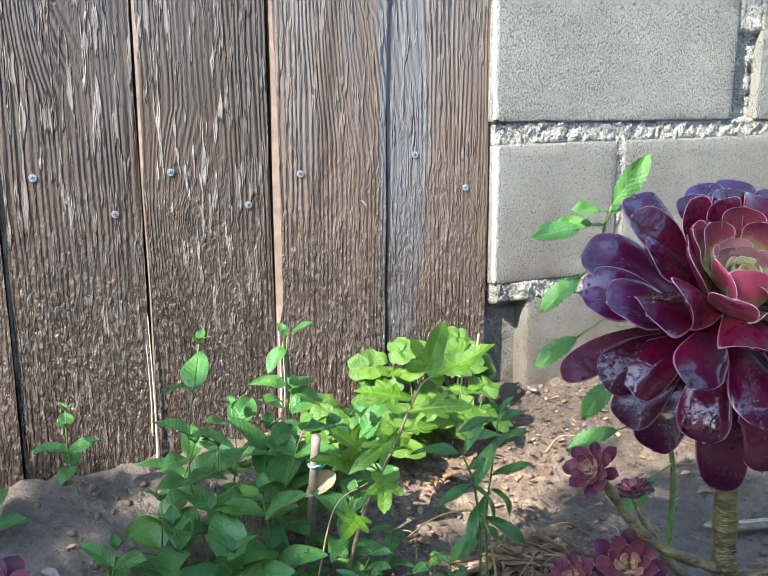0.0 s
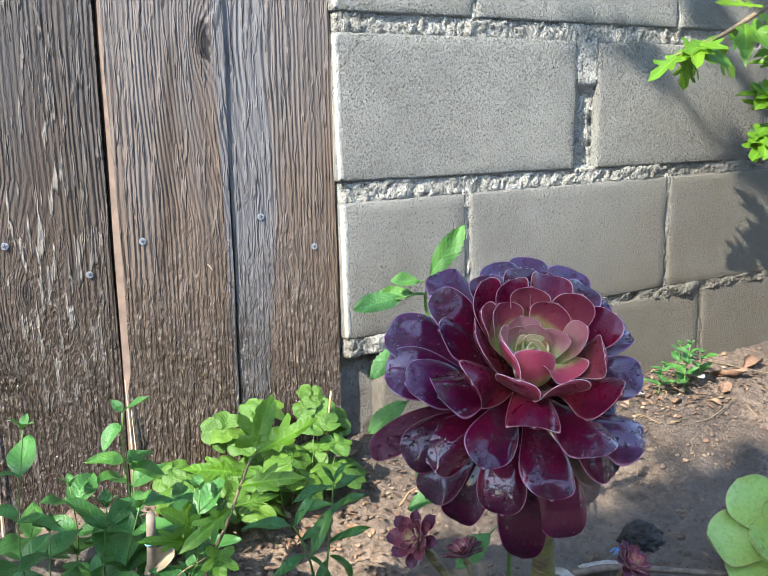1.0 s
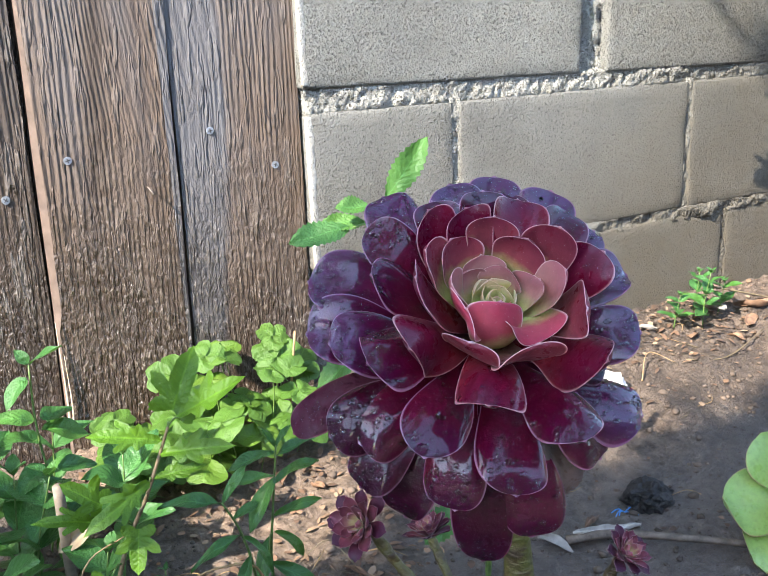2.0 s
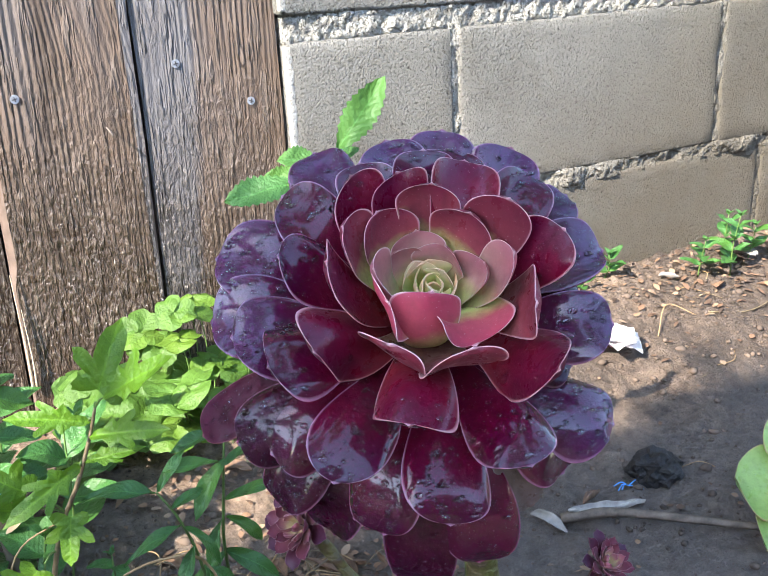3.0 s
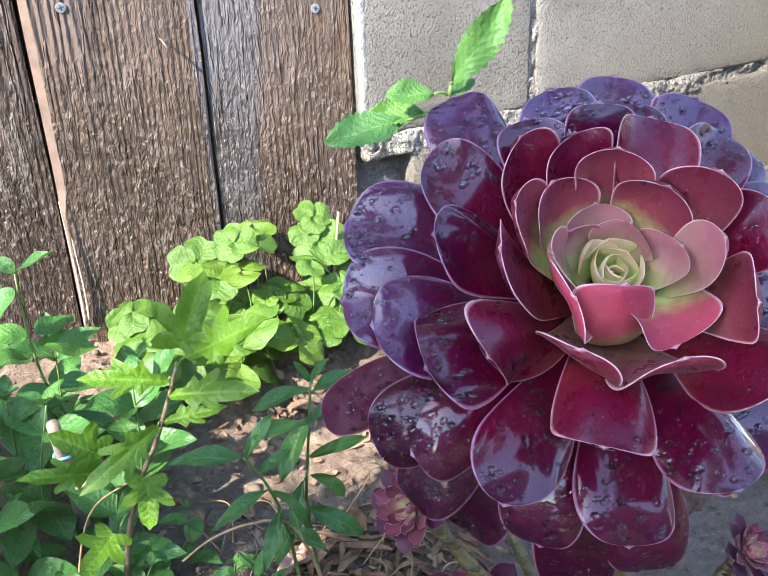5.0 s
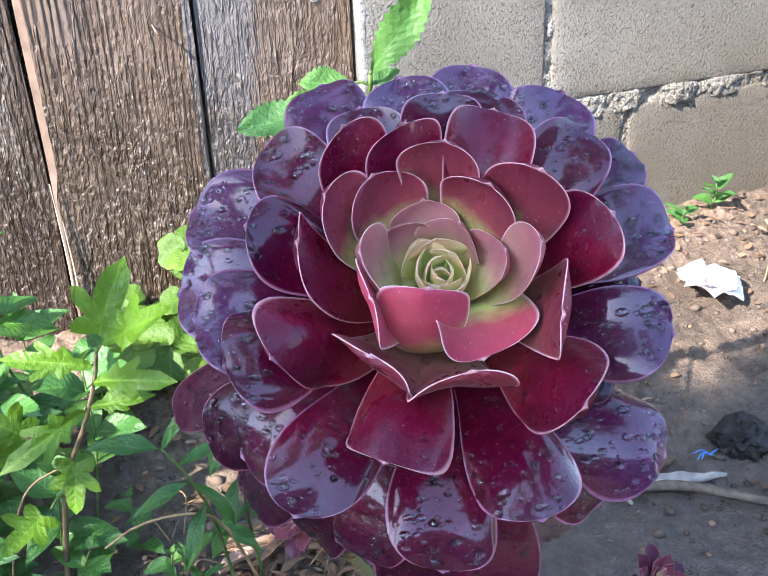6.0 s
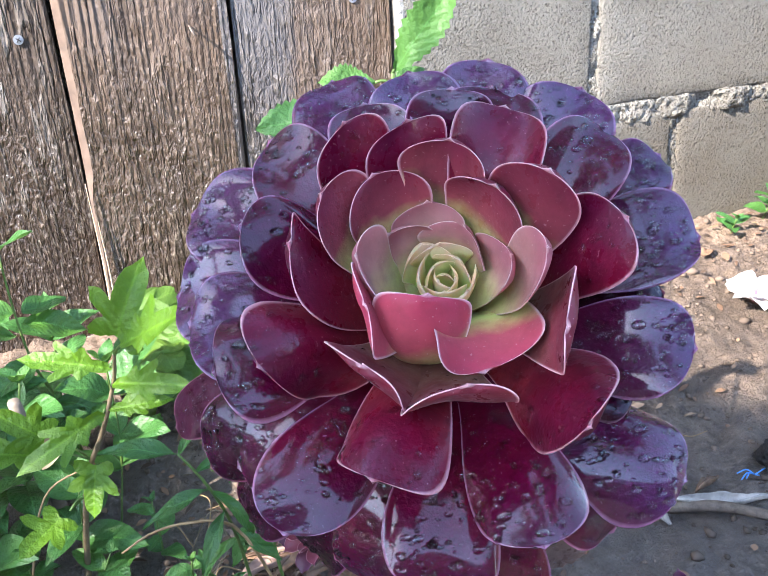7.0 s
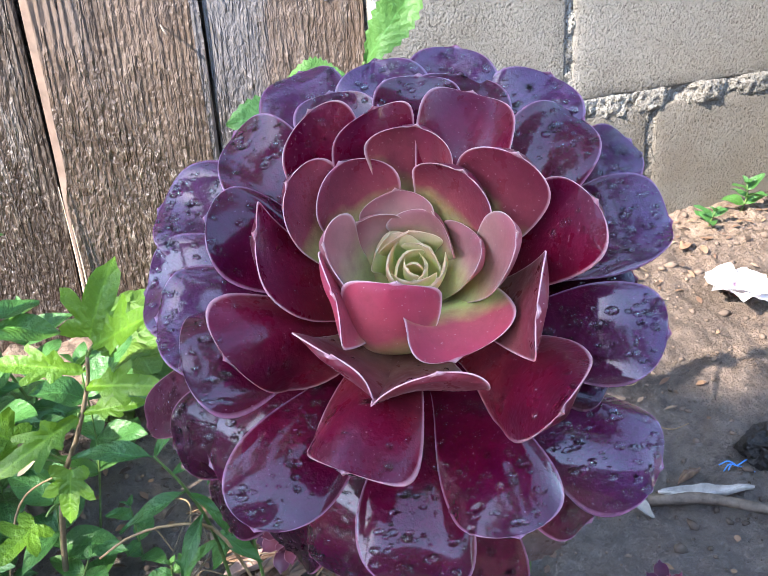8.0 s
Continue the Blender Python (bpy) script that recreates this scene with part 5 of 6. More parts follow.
def seedling():
    """A young woody plant with lobed leaves."""
    at = Vector((0.372, 0.785, ground_height(0.372, 0.785) - 0.004))
    plant = thing("seedling", "young plant with bright lobed green leaves on a thin woody stem", "plant", at)
    path = spline([Vector(p) - at for p in (tuple(at), (0.384, 0.772, 0.075), (0.396, 0.757, 0.130), (0.412, 0.750, 0.165), (0.426, 0.744, 0.203), (0.431, 0.731, 0.229))], 20)
    part("stem", mesh_of("stem", *tube(path, np.linspace(0.0024, 0.0011, 20), 7), TWIG), plant)
    # share of the stem, leaf tip, leaf length, long-lobed, which way the face looks
    for g, tip, size, kind, face in ((1.0, (0.447, 0.720, 0.281), 0.055, 0, (-0.5, -0.9, 0.1)), (1.0, (0.468, 0.682, 0.275), 0.060, 1, (-0.75, -0.2, 0.65)), (0.92, (0.380, 0.747, 0.229), 0.058, 1, (0.0, -0.75, 0.65)),
                                      (0.84, (0.462, 0.706, 0.218), 0.056, 1, (-0.5, -0.45, 0.75)), (0.72, (0.369, 0.722, 0.172), 0.058, 1, (-0.2, -0.8, 0.5)), (0.70, (0.455, 0.735, 0.190), 0.050, 1, (-0.3, -0.4, 0.8)),
                                      (0.55, (0.396, 0.735, 0.116), 0.046, 0, (-0.3, -0.8, 0.5)), (0.50, (0.358, 0.742, 0.196), 0.040, 0, (-0.3, -0.6, 0.7)), (0.48, (0.338, 0.740, 0.178), 0.044, 1, (-0.2, -0.6, 0.7)),
                                      (0.34, (0.352, 0.725, 0.108), 0.040, 0, (-0.1, -0.6, 0.8))):
        p = Vector(path[int(g * 19)])
        d = Vector(tip) - at - p
        size = min(size, d.length * 0.95)
        q = p + d * (1 - size / d.length)
        stalk = part("stalk", mesh_of("stalk", *tube(spline([p, p * 0.5 + q * 0.5 + Vector((0, 0, 0.003)), q], 6), 0.0008, 5), STEM), plant)
        part("leaf", (LONG_LOBED if kind else LOBED_LEAVES)[len(plant.children) % 4], stalk, at=leaf_pose(q, d, face, size))


seedling()


TOOTHED = leaf_material("toothed_leaf", (0.028, 0.098, 0.022), (0.052, 0.155, 0.038), (0.12, 0.32, 0.05), 0.14, 0.5)
TOOTHED_LEAVES = [mesh_of("leaf", *(lambda d: (d[0], d[1], TOOTHED, d[2]))(blade_leaf(1.0, w, fold, droop, 0.22, 0.50, k, 22, 9))) for k, (w, fold, droop) in enumerate(((0.34, 0.25, 0.10), (0.50, 0.35, 0.16), (0.42, 0.20, 0.12)))]


def tall_seedling():
    """The toothed plant that stands behind the rosette and shows above and beside it."""
    at = Vector((0.692, 0.690, ground_height(0.692, 0.69) - 0.004))
    plant = thing("tall_seedling", "young plant with toothed bluish green leaves behind the rosette", "plant", at)
    path = spline([(0, 0, 0), (-0.004, -0.004, 0.13), (-0.045, 0.004, 0.26), (-0.086, 0.010, 0.345 - at.z), (-0.092, -0.004, 0.384 - at.z)], 22)
    part("stem", mesh_of("stem", *tube(path, np.linspace(0.0030, 0.0013, 22), 7), STEM), plant)
    # foot share, tip, length, kind, face
    for g, tip, size, kind, face in ((1.0, (0.631, 0.673, 0.429), 0.062, 0, (-0.35, -0.85, 0.25)), (0.97, (0.618, 0.690, 0.385), 0.026, 1, (-0.2, -0.5, 0.8)), (0.97, (0.562, 0.690, 0.386), 0.030, 1, (0.2, -0.6, 0.7)),
                                      (0.88, (0.528, 0.700, 0.364), 0.048, 2, (0.2, -0.65, 0.7)), (0.90, (0.556, 0.705, 0.372), 0.034, 2, (0.1, -0.75, 0.6)), (0.72, (0.558, 0.735, 0.284), 0.050, 2, (0.0, -0.5, 0.8)),
                                      (0.58, (0.557, 0.740, 0.228), 0.050, 2, (0.0, -0.5, 0.8)), (0.48, (0.593, 0.710, 0.178), 0.048, 2, (0, -0.5, 0.8)), (0.34, (0.615, 0.765, 0.125), 0.060, 2, (0, -0.5, 0.9)), (0.25, (0.625, 0.690, 0.085), 0.050, 1, (0, -0.4, 0.9))):
        p = Vector(path[int(g * 21)])
        d = Vector(tip) - at - p
        length = d.length
        size = min(size, length)
        q = p + d * (1 - size / length * 0.98)
        stalk = part("stalk", mesh_of("stalk", *tube(spline([p, p * 0.5 + q * 0.5 + Vector((0, 0, 0.0015)), q], 6), 0.0009, 5), STEM), plant)
        part("leaf", TOOTHED_LEAVES[kind], stalk, at=leaf_pose(q, d, face, size))


tall_seedling()


def shrub():
    """A leafy branch that hangs in from beside the wall."""
    rnd = random.Random(23)
    at = Vector((1.98, 0.80, ground_height(1.98, 0.80) - 0.01))
    plant = thing("shrub", "shrub with lobed sunlit green leaves hanging beside the wall", "shrub", at)
    limbs = [
        [(0, 0, 0), (-0.06, 0.03, 0.45), (-0.22, 0.08, 0.78), (-0.48, 0.10, 0.72), (-0.70, 0.12, 0.62), (-0.80, 0.12, 0.59)],
        [(-0.20, 0.07, 0.76), (-0.40, 0.09, 0.74), (-0.56, 0.10, 0.60), (-0.61, 0.11, 0.46)],
        [(-0.06, 0.03, 0.45), (-0.10, 0.05, 0.90), (-0.30, 0.06, 1.05), (-0.55, 0.07, 0.90), (-0.66, 0.09, 0.72)],
        [(-0.10, 0.05, 0.90), (-0.05, -0.05, 1.30), (-0.25, -0.1, 1.5), (-0.5, -0.08, 1.42)],
    ]
    for k, limb in enumerate(limbs):
        path = spline(limb, 30)
        wood = part("limb", mesh_of("limb", *tube(path, np.linspace(0.011 if k in (0,) else 0.006, 0.0013, 30), 7), TWIG), plant)
        for i in range(7, 30, 1):
            if rnd.random() < 0.12:
                continue
            for _ in range(2):
              p = Vector(path[i])
              a = rnd.uniform(0, 360)
              d = Vector((math.cos(radians(a)) - 0.3, 0.6 * math.sin(radians(a)) - 0.1, rnd.uniform(-0.8, 0.35)))
              part("leaf", rnd.choice(LOBED_LEAVES + LONG_LOBED), wood, at=leaf_pose(p, d, (-0.4, -0.5, 0.7), rnd.uniform(0.045, 0.075)))


shrub()


# ---- the green paddle succulent ----
PADDLE = succulent_material("paddle_leaf", (0.30, 0.42, 0.10), (0.27, 0.40, 0.10), (0.24, 0.36, 0.10), (0.36, 0.24, 0.13), 0.35, 0.4, 0.3)


def paddle_plant():
    at = np.array([1.015, 0.595, ground_height(1.015, 0.595) - 0.006])
    plant = thing("paddle_plant", "green succulent with broad round fleshy leaves", "succulent", at)
    rnd = random.Random(2)
    part("stem", mesh_of("stem", *tube(spline([(0, 0, 0), (0.002, 0, 0.03), (0, 0, 0.07)], 8), np.linspace(0.010, 0.007, 8), 10), TRUNK), plant)
    for phi, r, h, w in ((180, .085, .012, .075), (130, .085, .020, .072), (225, .080, .002, .074), (275, .070, .000, .070), (330, .075, .010, .068), (35, .075, .020, .068), (80, .070, .030, .066), (205, .045, .040, .058), (310, .042, .042, .056), (100, .042, .045, .056), (20, .02, .05, .04)):
        v, f, a, top, nrm = spoon_leaf(np.array([-0.02, -0.02, 0.055]), (-0.50, -0.45, 0.74), phi, r, h, w, 0.004, -0.012 + h * 0.2, -0.06, 0.10, 0.05, rnd.uniform(-15, 15), 0.0055, 0.36, 16, 11, int(phi))
        ob = part("leaf", mesh_of("leaf", v, f, PADDLE, a), plant)
        tagged(part("rainwater", drops_mesh(top, nrm, 24, rnd, 0.9), ob, "clear beads of rain water"), kind="stuff")


paddle_plant()


# ---- an unseen tree, added to keep the sun off the bed ----
def shade_tree():
    rnd = random.Random(77)
    base = Vector((-2.05, -0.95, -0.01))
    tree = thing("tree", "unseen tree with a dense spreading leafy crown, added to shade the bed", "tree", base)
    trunk = spline([(0, 0, 0), (0.05, 0.02, 0.8), (-0.02, 0.10, 1.5), (0.05, 0.35, 2.2)], 16)
    part("trunk", mesh_of("trunk", *tube(trunk, np.linspace(0.085, 0.045, 16), 12), TWIG), tree)
    tips = []
    for k in range(9):
        a = -1.55 + 0.39 * k
        end = Vector((a * 0.95, 0.50 + 0.10 * math.sin(k * 2.3), 2.38 + 0.12 * math.sin(k)))
        path = spline([trunk[10 + k % 4], (end + Vector(trunk[12])) * 0.5 + Vector((0, 0, 0.12)), end], 12)
        part("limb", mesh_of("limb", *tube(path, np.linspace(0.026, 0.006, 12), 7), TWIG), tree)
        tips.append(path)
    for k in range(5):
        end = Vector((1.6 + 0.40 * k, 0.7 + 0.35 * (k % 3), 2.36))
        part("limb", mesh_of("limb", *tube(spline([trunk[13], (0.9, 0.5, 2.50), end], 14), np.linspace(0.030, 0.006, 14), 7), TWIG), tree)
    verts, faces, start = [], [], 0
    shape, poly, _ = star_leaf(1.0, HIBISCUS, 0.05, 12, 0.2, 0.15, steps=20, rings=2)
    for k in range(6600):
        if k < 3900:
            x, y = (rnd.uniform(-1.5, 1.75), rnd.gauss(0.53, 0.135)) if k < 3300 else (rnd.uniform(-1.5, -0.2), rnd.uniform(0.6, 1.0))
        else:
            # patchy second part, added to shade the far wall and darken reflections
            x, y = rnd.uniform(1.48, 3.7), rnd.uniform(0.3, 1.9)
            if math.hypot((x - 2.5) / 1.3, (y - 1.1) / 0.8) > 1 or noise.noise(Vector((x * 2.6, y * 2.6, 7))) < -0.12:
                continue
        edge = 0.700 + 0.120 * min(max((0.40 - x) / 0.15, 0), 1) + 0.16 * min(max((-0.22 - x) / 0.12, 0), 1) + 0.03 * noise.noise(Vector((x * 2.2, 0, 4)))
        if k < 3900 and y > edge and rnd.random() > 0.03:
            continue
        # a gap left in the crown so that sun falls on the seedling
        if math.hypot((x - 0.02) / 0.11, (y - 0.745) / 0.08) < 1 and rnd.random() > 0.06:
            continue
        z = 2.36 + rnd.uniform(-0.16, 0.16)
        m = leaf_pose((x, y, z), (rnd.uniform(-1, 1), rnd.uniform(-1, 1), rnd.uniform(-0.6, 0.2)), (rnd.uniform(-0.5, 0.5), rnd.uniform(-0.5, 0.5), 1), rnd.uniform(0.07, 0.11))
        verts.append(np.array([tuple(m @ Vector(p)) for p in shape]))
        faces += [tuple(i + start for i in f) for f in poly]
        start += len(shape)
    crown = part("crown", mesh_of("crown", np.concatenate(verts), faces, LOBED, {"rim": np.full(start, 0.5), "along": np.full(start, 0.5)}), tree)
    tagged(crown, "dense green leaves of the crown", kind="stuff")


shade_tree()


# ---- litter and loose things on the soil ----
def on_soil(x, y, lift=0.0):
    return Vector((x, y, ground_height(x, y) + lift))


def dry_leaf(x, y, length, width, turn, seed, material=DRY, curl=0.8, label="curled brown dead leaf lying on the soil", lift=0.002):
    """A dead leaf, curled along its length and a little twisted."""
    rnd = random.Random(seed)
    n, m = 14, 9
    top = np.zeros((n, m, 3))
    tw, ph = rnd.uniform(-0.8, 0.8), rnd.uniform(0, 6)
    for i in range(n):
        s = i / (n - 1)
        half = 0.5 * width * max(math.sin(math.pi * (0.04 + 0.93 * s)) ** 0.8, 0.08) * (1 + 0.30 * noise.noise(Vector((s * 7, seed * 3.3, 0.5))))
        for j in range(m):
            u = 2 * j / (m - 1) - 1
            a = u * curl * 1.3 + tw * s
            rr = half / max(curl, 0.15)
            top[i, j] = (rr * math.sin(a) * 0.9, (s - 0.5) * length, rr * (1 - math.cos(a)) + 0.10 * length * math.sin(2.5 * s + ph) ** 2 + 0.05 * width * math.sin(9 * s + 4 * u + ph) + 0.10 * width * noise.noise(Vector((s * 9, u * 2, seed))))
    top[..., 2] -= top[..., 2].min()
    v, f = slab(top[:, ::-1], top[:, ::-1] - np.array([0, 0, 0.0006]))
    ob = thing("dead_leaf", label, "dead leaf", on_soil(x, y, lift), "dead leaves", me=mesh_of("dead_leaf", v, f, material))
    ob.rotation_euler = (rnd.uniform(-0.15, 0.15), rnd.uniform(-0.15, 0.15), radians(turn))
    return ob


def straw(points, thick, seed, material=STRAW, name="straw", label="bent pale straw lying on the soil"):
    base = on_soil(points[0][0], points[0][1])
    path = spline([on_soil(x, y, h + thick) - base for x, y, h in points], 18)
    v, f = tube(path, np.linspace(thick, thick * 0.6, 18), 6)
    return thing(name, label, "straw", base, "straws", me=mesh_of(name, v, f, material))


rnd_litter = random.Random(31)
# the brown heap round the foot of the dark plant
for k in range(90):
    a, d = rnd_litter.uniform(0, 360), rnd_litter.uniform(0.02, 0.10)
    x, y = 0.555 + d * 1.0 * math.cos(radians(a)), 0.735 + d * 0.6 * math.sin(radians(a))
    dry_leaf(x, y, rnd_litter.uniform(0.018, 0.048), rnd_litter.uniform(0.003, 0.010), rnd_litter.uniform(0, 360), 100 + k, curl=rnd_litter.uniform(0.5, 1.6), lift=rnd_litter.uniform(0.0, 0.012))
for k in range(44):
    x, y = 0.54 + rnd_litter.uniform(-0.09, 0.09), 0.735 + rnd_litter.uniform(-0.06, 0.07)
    a = rnd_litter.uniform(0, 6.3)
    l = rnd_litter.uniform(0.025, 0.06)
    straw([(x, y, 0.004), (x + l * 0.5 * math.cos(a), y + l * 0.5 * math.sin(a), rnd_litter.uniform(0.008, 0.022)), (x + l * math.cos(a + 0.5), y + l * math.sin(a + 0.5), 0.003)], 0.0007, k, STRAW if k % 3 == 0 else TWIG)
# leaves blown against the wall and under the weeds
for k, (x, y, l, w) in enumerate(((1.33, 1.00, 0.05, 0.026), (1.40, 0.98, 0.06, 0.030), (1.47, 0.99, 0.055, 0.03), (1.24, 0.96, 0.03, 0.014), (1.30, 0.93, 0.028, 0.012), (1.19, 0.99, 0.026, 0.012), (1.36, 0.95, 0.035, 0.016),
                                  (0.60, 0.93, 0.026, 0.014), (0.63, 0.91, 0.022, 0.012), (0.57, 0.91, 0.030, 0.014), (0.66, 0.98, 0.024, 0.012), (0.54, 0.90, 0.024, 0.012), (0.48, 0.83, 0.028, 0.015), (0.505, 0.775, 0.024, 0.012),
                                  (0.70, 1.03, 0.030, 0.012), (0.77, 1.045, 0.026, 0.012), (0.33, 0.70, 0.035, 0.018), (0.365, 0.745, 0.03, 0.02), (1.02, 0.99, 0.022, 0.012), (0.93, 0.97, 0.018, 0.010), (0.12, 0.90, 0.025, 0.014), (0.85, 0.80, 0.025, 0.010))):
    dry_leaf(x, y, l, w, 47 * k, 200 + k, DRY if k % 5 else GREY_DRY, 0.5 + 0.4 * (k % 3))
# the long bleached leaf and the dark strip beside the plant
dry_leaf(0.856, 0.712, 0.080, 0.018, -100, 300, plain_material("bleached_leaf", (0.38, 0.345, 0.30), 0.7, 0.4, 60, 0.5, 0.002), 1.5, "long bleached curled dead leaf on dark soil")
straw([(0.812, 0.722, 0.002), (0.850, 0.700, 0.004), (0.893, 0.655, 0.006), (0.955, 0.600, 0.002)], 0.0052, 9, plain_material("grey_twig", (0.115, 0.088, 0.066), 0.75, 0.5, 110, 0.8, 0.002), "twig", "thick grey-brown twig lying on dark soil")
dry_leaf(0.800, 0.725, 0.040, 0.010, 20, 302, GREY_DRY, 0.6)
dry_leaf(0.858, 0.735, 0.030, 0.012, 110, 303, DRY, 1.4)
dry_leaf(0.505, 0.765, 0.060, 0.024, 120, 304, plain_material("pinkish_dead_leaf", (0.38, 0.24, 0.19), 0.7, 0.3, 60, 0.4), 0.9, "pinkish tan curled dead leaf")
# straws that can be followed one by one
straw([(0.508, 0.722, 0.000), (0.502, 0.715, 0.042), (0.482, 0.705, 0.100), (0.455, 0.706, 0.115), (0.430, 0.711, 0.108), (0.410, 0.715, 0.096)], 0.0013, 1)
straw([(1.18, 0.91, 0.002), (1.25, 0.90, 0.004), (1.36, 0.93, 0.004)], 0.0012, 2, TWIG, "twig", "thin brown twig on the soil")
straw([(1.09, 0.90, 0.002), (1.13, 0.93, 0.012), (1.16, 0.91, 0.003)], 0.0008, 3)
straw([(1.32, 1.02, 0.03), (1.40, 0.98, 0.02), (1.50, 0.95, 0.004)], 0.0018, 4, TWIG, "twig", "thin brown twig on the soil")
straw([(0.700, 0.915, 0.002), (0.735, 0.925, 0.006), (0.780, 0.90, 0.002)], 0.0008, 5)
straw([(0.335, 0.770, 0.004), (0.345, 0.768, 0.06), (0.365, 0.775, 0.11), (0.40, 0.78, 0.12)], 0.0010, 6)
for k in range(24):
    x, y, a, l = rnd_litter.uniform(0.55, 1.5), rnd_litter.uniform(0.70, 1.02), rnd_litter.uniform(0, 6.3), rnd_litter.uniform(0.015, 0.05)
    straw([(x, y, 0.001), (x + 0.5 * l * math.cos(a), y + 0.5 * l * math.sin(a), 0.003), (x + l * math.cos(a + 0.4), y + l * math.sin(a + 0.4), 0.001)], 0.0006, 40 + k, STRAW if k % 2 else TWIG)


def plant_stick():
    """The cut cane beside the seedling, with a tie round it and a shrivelled leaf hung on it."""
    base = on_soil(0.364, 0.853, -0.01)
    stick = thing("stick", "cut grey-brown cane stuck in the soil with a blue tie", "stick", base)
    cane = plain_material("grey_cane", (0.16, 0.13, 0.10), 0.7, 0.3, 90, 0.5)
    top = Vector((0.357, 0.800, 0.171)) - base
    path = np.linspace((0, 0, 0), top, 10)
    part("cane", mesh_of("cane", *tube(path, np.linspace(0.0050, 0.0044, 10), 10), cane), stick)
    p = top * 0.80
    ring = [p + Vector((0.0056 * math.cos(a), 0.0056 * math.sin(a), 0.0006 * math.sin(3 * a))) for a in np.linspace(0, 6.1, 18)]
    part("tie", mesh_of("tie", *tube(ring, 0.0011, 6), plain_material("blue_tie", (0.10, 0.32, 0.42), 0.4, 0.2)), stick, "blue plastic plant tie")
    v, f, a = blade_leaf(0.036, 0.020, 0.9, 0.5, seed=4)
    part("withered_leaf", mesh_of("withered_leaf", v, f, plain_material("withered_tan", (0.24, 0.185, 0.115), 0.75, 0.3), a), stick, "shrivelled tan leaf", at=leaf_pose(top * 0.66 + Vector((0.022, -0.004, 0.008)), (-1, -0.1, -0.35), (0, -0.6, 0.6), 1.0))


plant_stick()


def fallen_flower():
    """A crumpled white flower with a pink throat."""
    flower = thing("fallen_flower", "crumpled white flower with a pink base on the soil", "flower", on_soil(1.020, 0.908, 0.0))
    white = Mat("white_petal", Roughness=0.55)
    col = white.ramp(white.attr("along"), [(0.10, (0.62, 0.10, 0.25)), (0.34, (0.85, 0.80, 0.82)), (1.0, (0.88, 0.87, 0.86))])
    white.put(white.bsdf, {"Base Color": col})
    white.thin(0.35, (0.8, 0.78, 0.78))
    rnd = random.Random(14)
    for k in range(9):
        a = radians(40 * k + rnd.uniform(-12, 12))
        v, f, at = blade_leaf(0.036, 0.040, 0.40 + 0.2 * (k % 3), rnd.uniform(0.2, 0.7), seed=k, belly=0.62)
        v = v + 0.0030 * np.array([[noise.noise(Vector(p) * 160 + Vector((k, 0, c))) for c in range(3)] for p in v])
        part("petal", mesh_of("petal", v, f, white.mat, at), flower, at=leaf_pose((0.004, -0.002, 0.008), (math.cos(a), math.sin(a), rnd.uniform(0.15, 1.1)), (-0.4 * math.cos(a), -0.4 * math.sin(a) - 0.3, 1), 1.0))


fallen_flower()


def black_lump():
    bm = bmesh.new()
    bmesh.ops.create_icosphere(bm, subdivisions=4, radius=0.020)
    for v in bm.verts:
        p = v.co * 190
        v.co *= 1 + 0.30 * noise.noise(p * 0.5) + 0.22 * noise.noise(p) + 0.10 * noise.noise(p * 2.3)
        v.co.z *= 0.95
        v.co.y *= 1.25
    me = bpy.data.meshes.new("black_lump")
    bm.to_mesh(me)
    bm.free()
    me.materials.append(plain_material("char", (0.007, 0.0065, 0.0065), 0.55, 0.6, 200, 1.0, 0.004))
    ob = thing("charred_lump", "rough black charred lump on the soil", "lump", on_soil(0.937, 0.735, 0.009), me=me)
    ob.rotation_euler = (0, 0, 0.8)


black_lump()


def blue_shreds():
    rnd = random.Random(6)
    blue = plain_material("blue_plastic", (0.05, 0.26, 0.62), 0.35, 0.15)
    ob = thing("plastic_shred", "torn bright blue plastic shred on the soil", "plastic shred", on_soil(0.903, 0.735))
    for _ in range(5):
        a = rnd.uniform(0, 6.3)
        l = rnd.uniform(0.008, 0.016)
        part("strand", mesh_of("strand", *tube(spline([(0, 0, 0.002), (l * 0.5 * math.cos(a), l * 0.5 * math.sin(a), 0.005), (l * math.cos(a + 0.3), l * math.sin(a + 0.3), 0.002)], 8), 0.0006, 5), blue), ob)


blue_shreds()


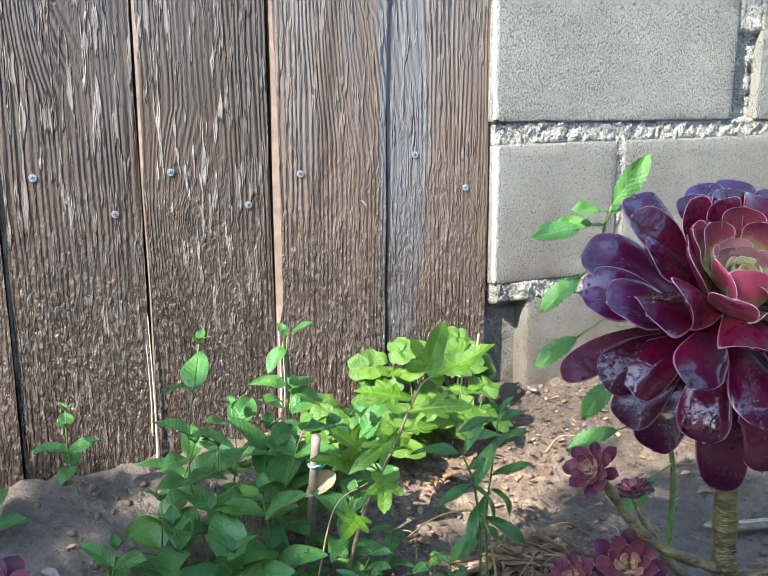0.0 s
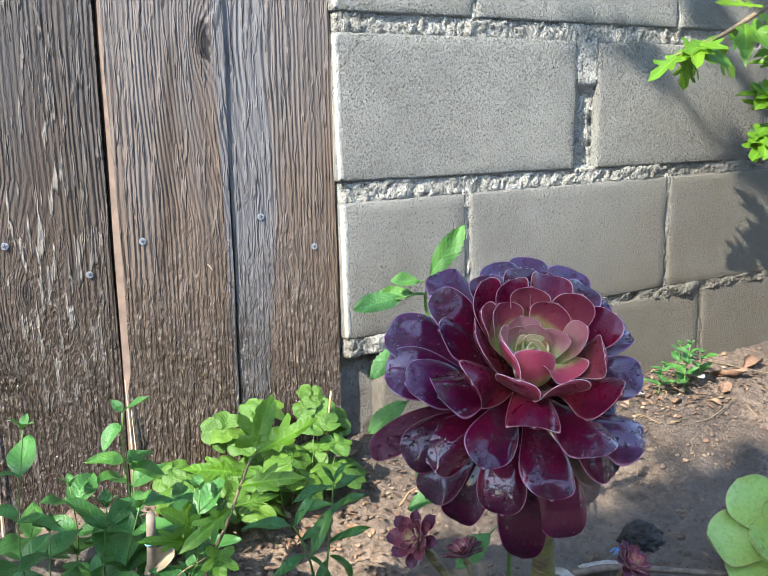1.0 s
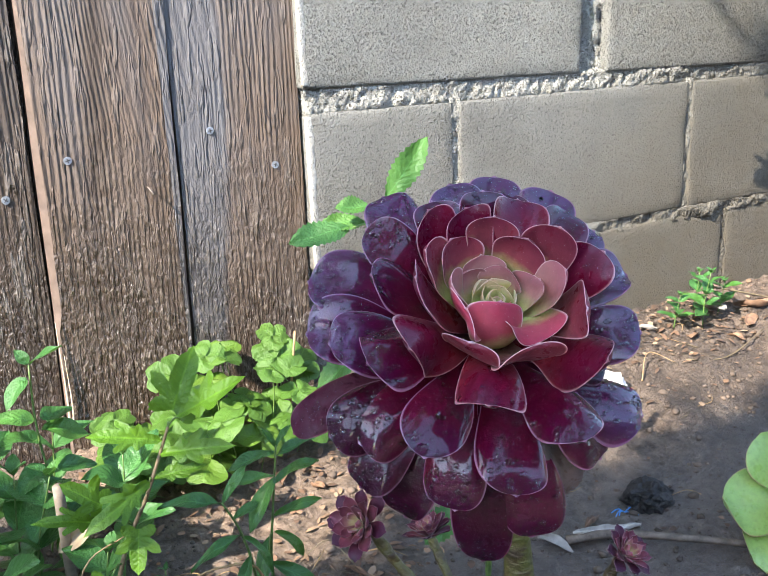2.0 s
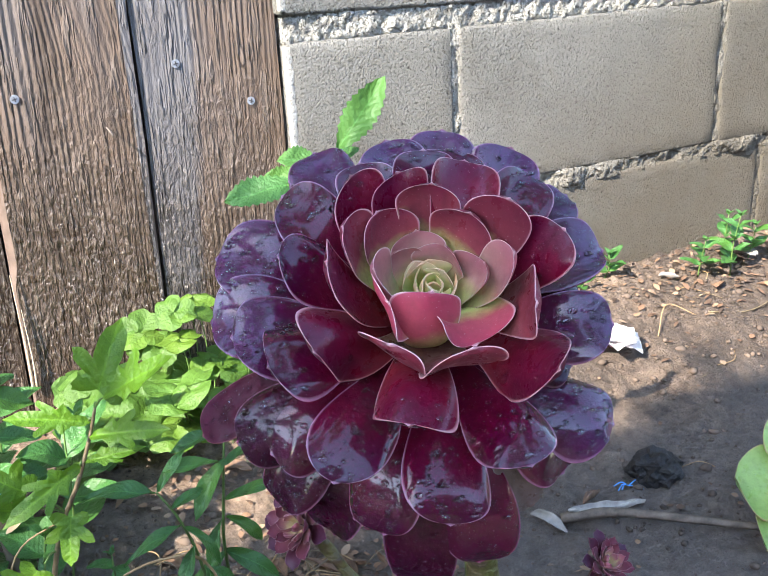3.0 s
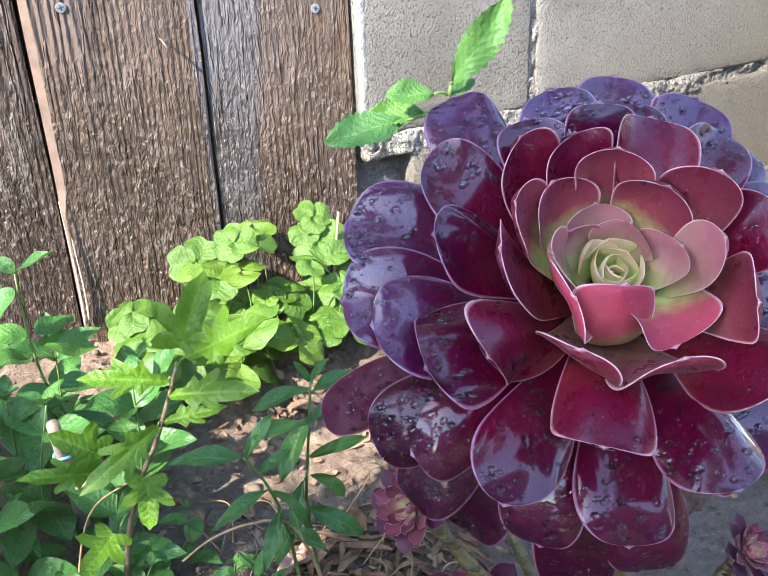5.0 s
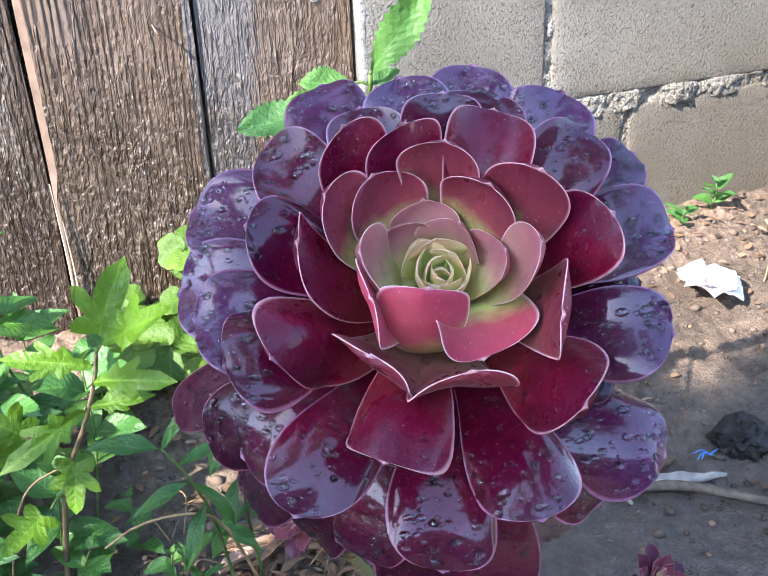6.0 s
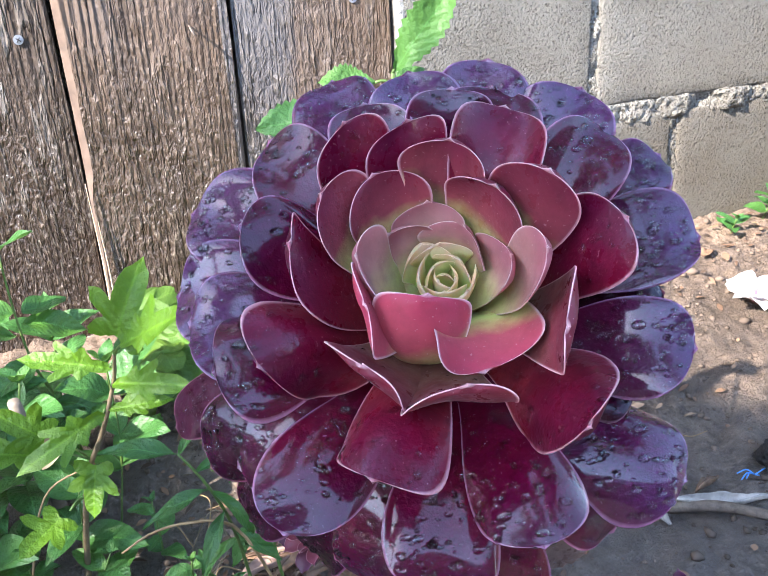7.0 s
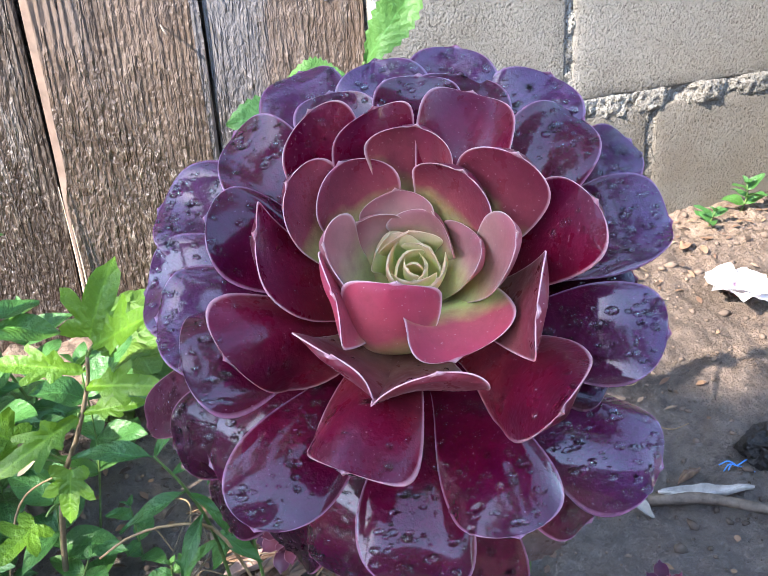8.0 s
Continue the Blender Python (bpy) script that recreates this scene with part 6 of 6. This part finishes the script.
def crumbs():
    """Clods and grit strewn over the soil, past counting."""
    rnd = np.random.RandomState(3)
    shapes = []
    for k in range(5):
        bm = bmesh.new()
        bmesh.ops.create_icosphere(bm, subdivisions=1, radius=1)
        for v in bm.verts:
            v.co *= 1 + 0.45 * noise.noise(v.co * 1.4 + Vector((k * 7, 0, 0)))
        shapes.append((np.array([v.co[:] for v in bm.verts]), np.array([[v.index for v in f.verts] for f in bm.faces])))
        bm.free()
    verts, faces, start = [], [], 0
    for k in range(6000):
        x, y = rnd.uniform(0.0, 1.65), rnd.uniform(0.45, 1.06)
        r = min(0.0011 * math.exp(rnd.normal(0.05, 0.7)), 0.0055)
        sv, sf = shapes[k % 5]
        ang = rnd.uniform(0, 6.3)
        c, s = math.cos(ang), math.sin(ang)
        p = sv * [r * rnd.uniform(0.8, 1.5), r, r * 0.75]
        verts.append(np.stack([p[:, 0] * c - p[:, 1] * s + x, p[:, 0] * s + p[:, 1] * c + y, p[:, 2] + ground_height(x, y) + r * 0.25], 1))
        faces.append(sf + start)
        start += len(sv)
    ob = new("soil_crumbs", mesh_of("soil_crumbs", np.concatenate(verts), np.concatenate(faces).tolist(), plain_material("soil_crumb", (0.095, 0.068, 0.050), 0.9, 0.6, 9, 0.5, 0.001)))
    tagged(ob, "loose crumbs of soil and grit on the bed", "soil crumbs", kind="stuff")


crumbs()


def leaf_flakes():
    """Shreds of dead leaf and stalk scattered thickly over the bed, past counting."""
    rnd = np.random.RandomState(9)
    verts, faces, start = [], [], 0
    spots = [(0.56, 0.93, 0.10, 0.04, 260), (0.56, 0.75, 0.07, 0.05, 420), (1.30, 0.98, 0.14, 0.05, 420), (0.80, 0.96, 0.12, 0.05, 160), (0.34, 0.80, 0.13, 0.09, 130), (1.0, 0.92, 0.25, 0.08, 90), (0.85, 0.70, 0.12, 0.06, 20)]
    for cx, cy, sx, sy, count in spots:
        for _ in range(count):
            x, y = rnd.normal(cx, sx), min(rnd.normal(cy, sy), 1.05)
            l, w = 0.004 + 0.010 * rnd.rand() ** 2, 0.0012 + 0.003 * rnd.rand()
            a, tilt, bend = rnd.uniform(0, 6.3), rnd.uniform(-0.5, 0.5), rnd.uniform(0.1, 0.5)
            c, s = math.cos(a), math.sin(a)
            z = ground_height(x, y) + 0.0015
            for i in range(4):
                t = i / 3 - 0.5
                half = w * (1 - (2 * t) ** 2 * 0.8)
                up = abs(tilt) * l * (t + 0.5) + bend * l * (0.25 - t * t) + 0.0004
                for u in (-1, 1):
                    verts.append((x + c * t * l - s * u * half, y + s * t * l + c * u * half, z + up + 0.3 * w * (u * tilt + 0.5)))
            for i in range(3):
                k = start + 2 * i
                faces.append((k, k + 1, k + 3, k + 2))
            start += 8
    m = Mat("leaf_flake", Roughness=0.8)
    island = m.node("NewGeometry").outputs["Random Per Island"]
    col = m.ramp(island, [(0.0, (0.04, 0.024, 0.015)), (0.45, (0.11, 0.06, 0.035)), (0.8, (0.20, 0.115, 0.065)), (0.97, (0.25, 0.17, 0.11))])
    m.put(m.bsdf, {"Base Color": col})
    ob = new("leaf_litter", mesh_of("leaf_litter", verts, faces, m.mat, smooth=False))
    tagged(ob, "brown shreds of dead leaf scattered over the soil", "leaf litter", kind="stuff")


leaf_flakes()
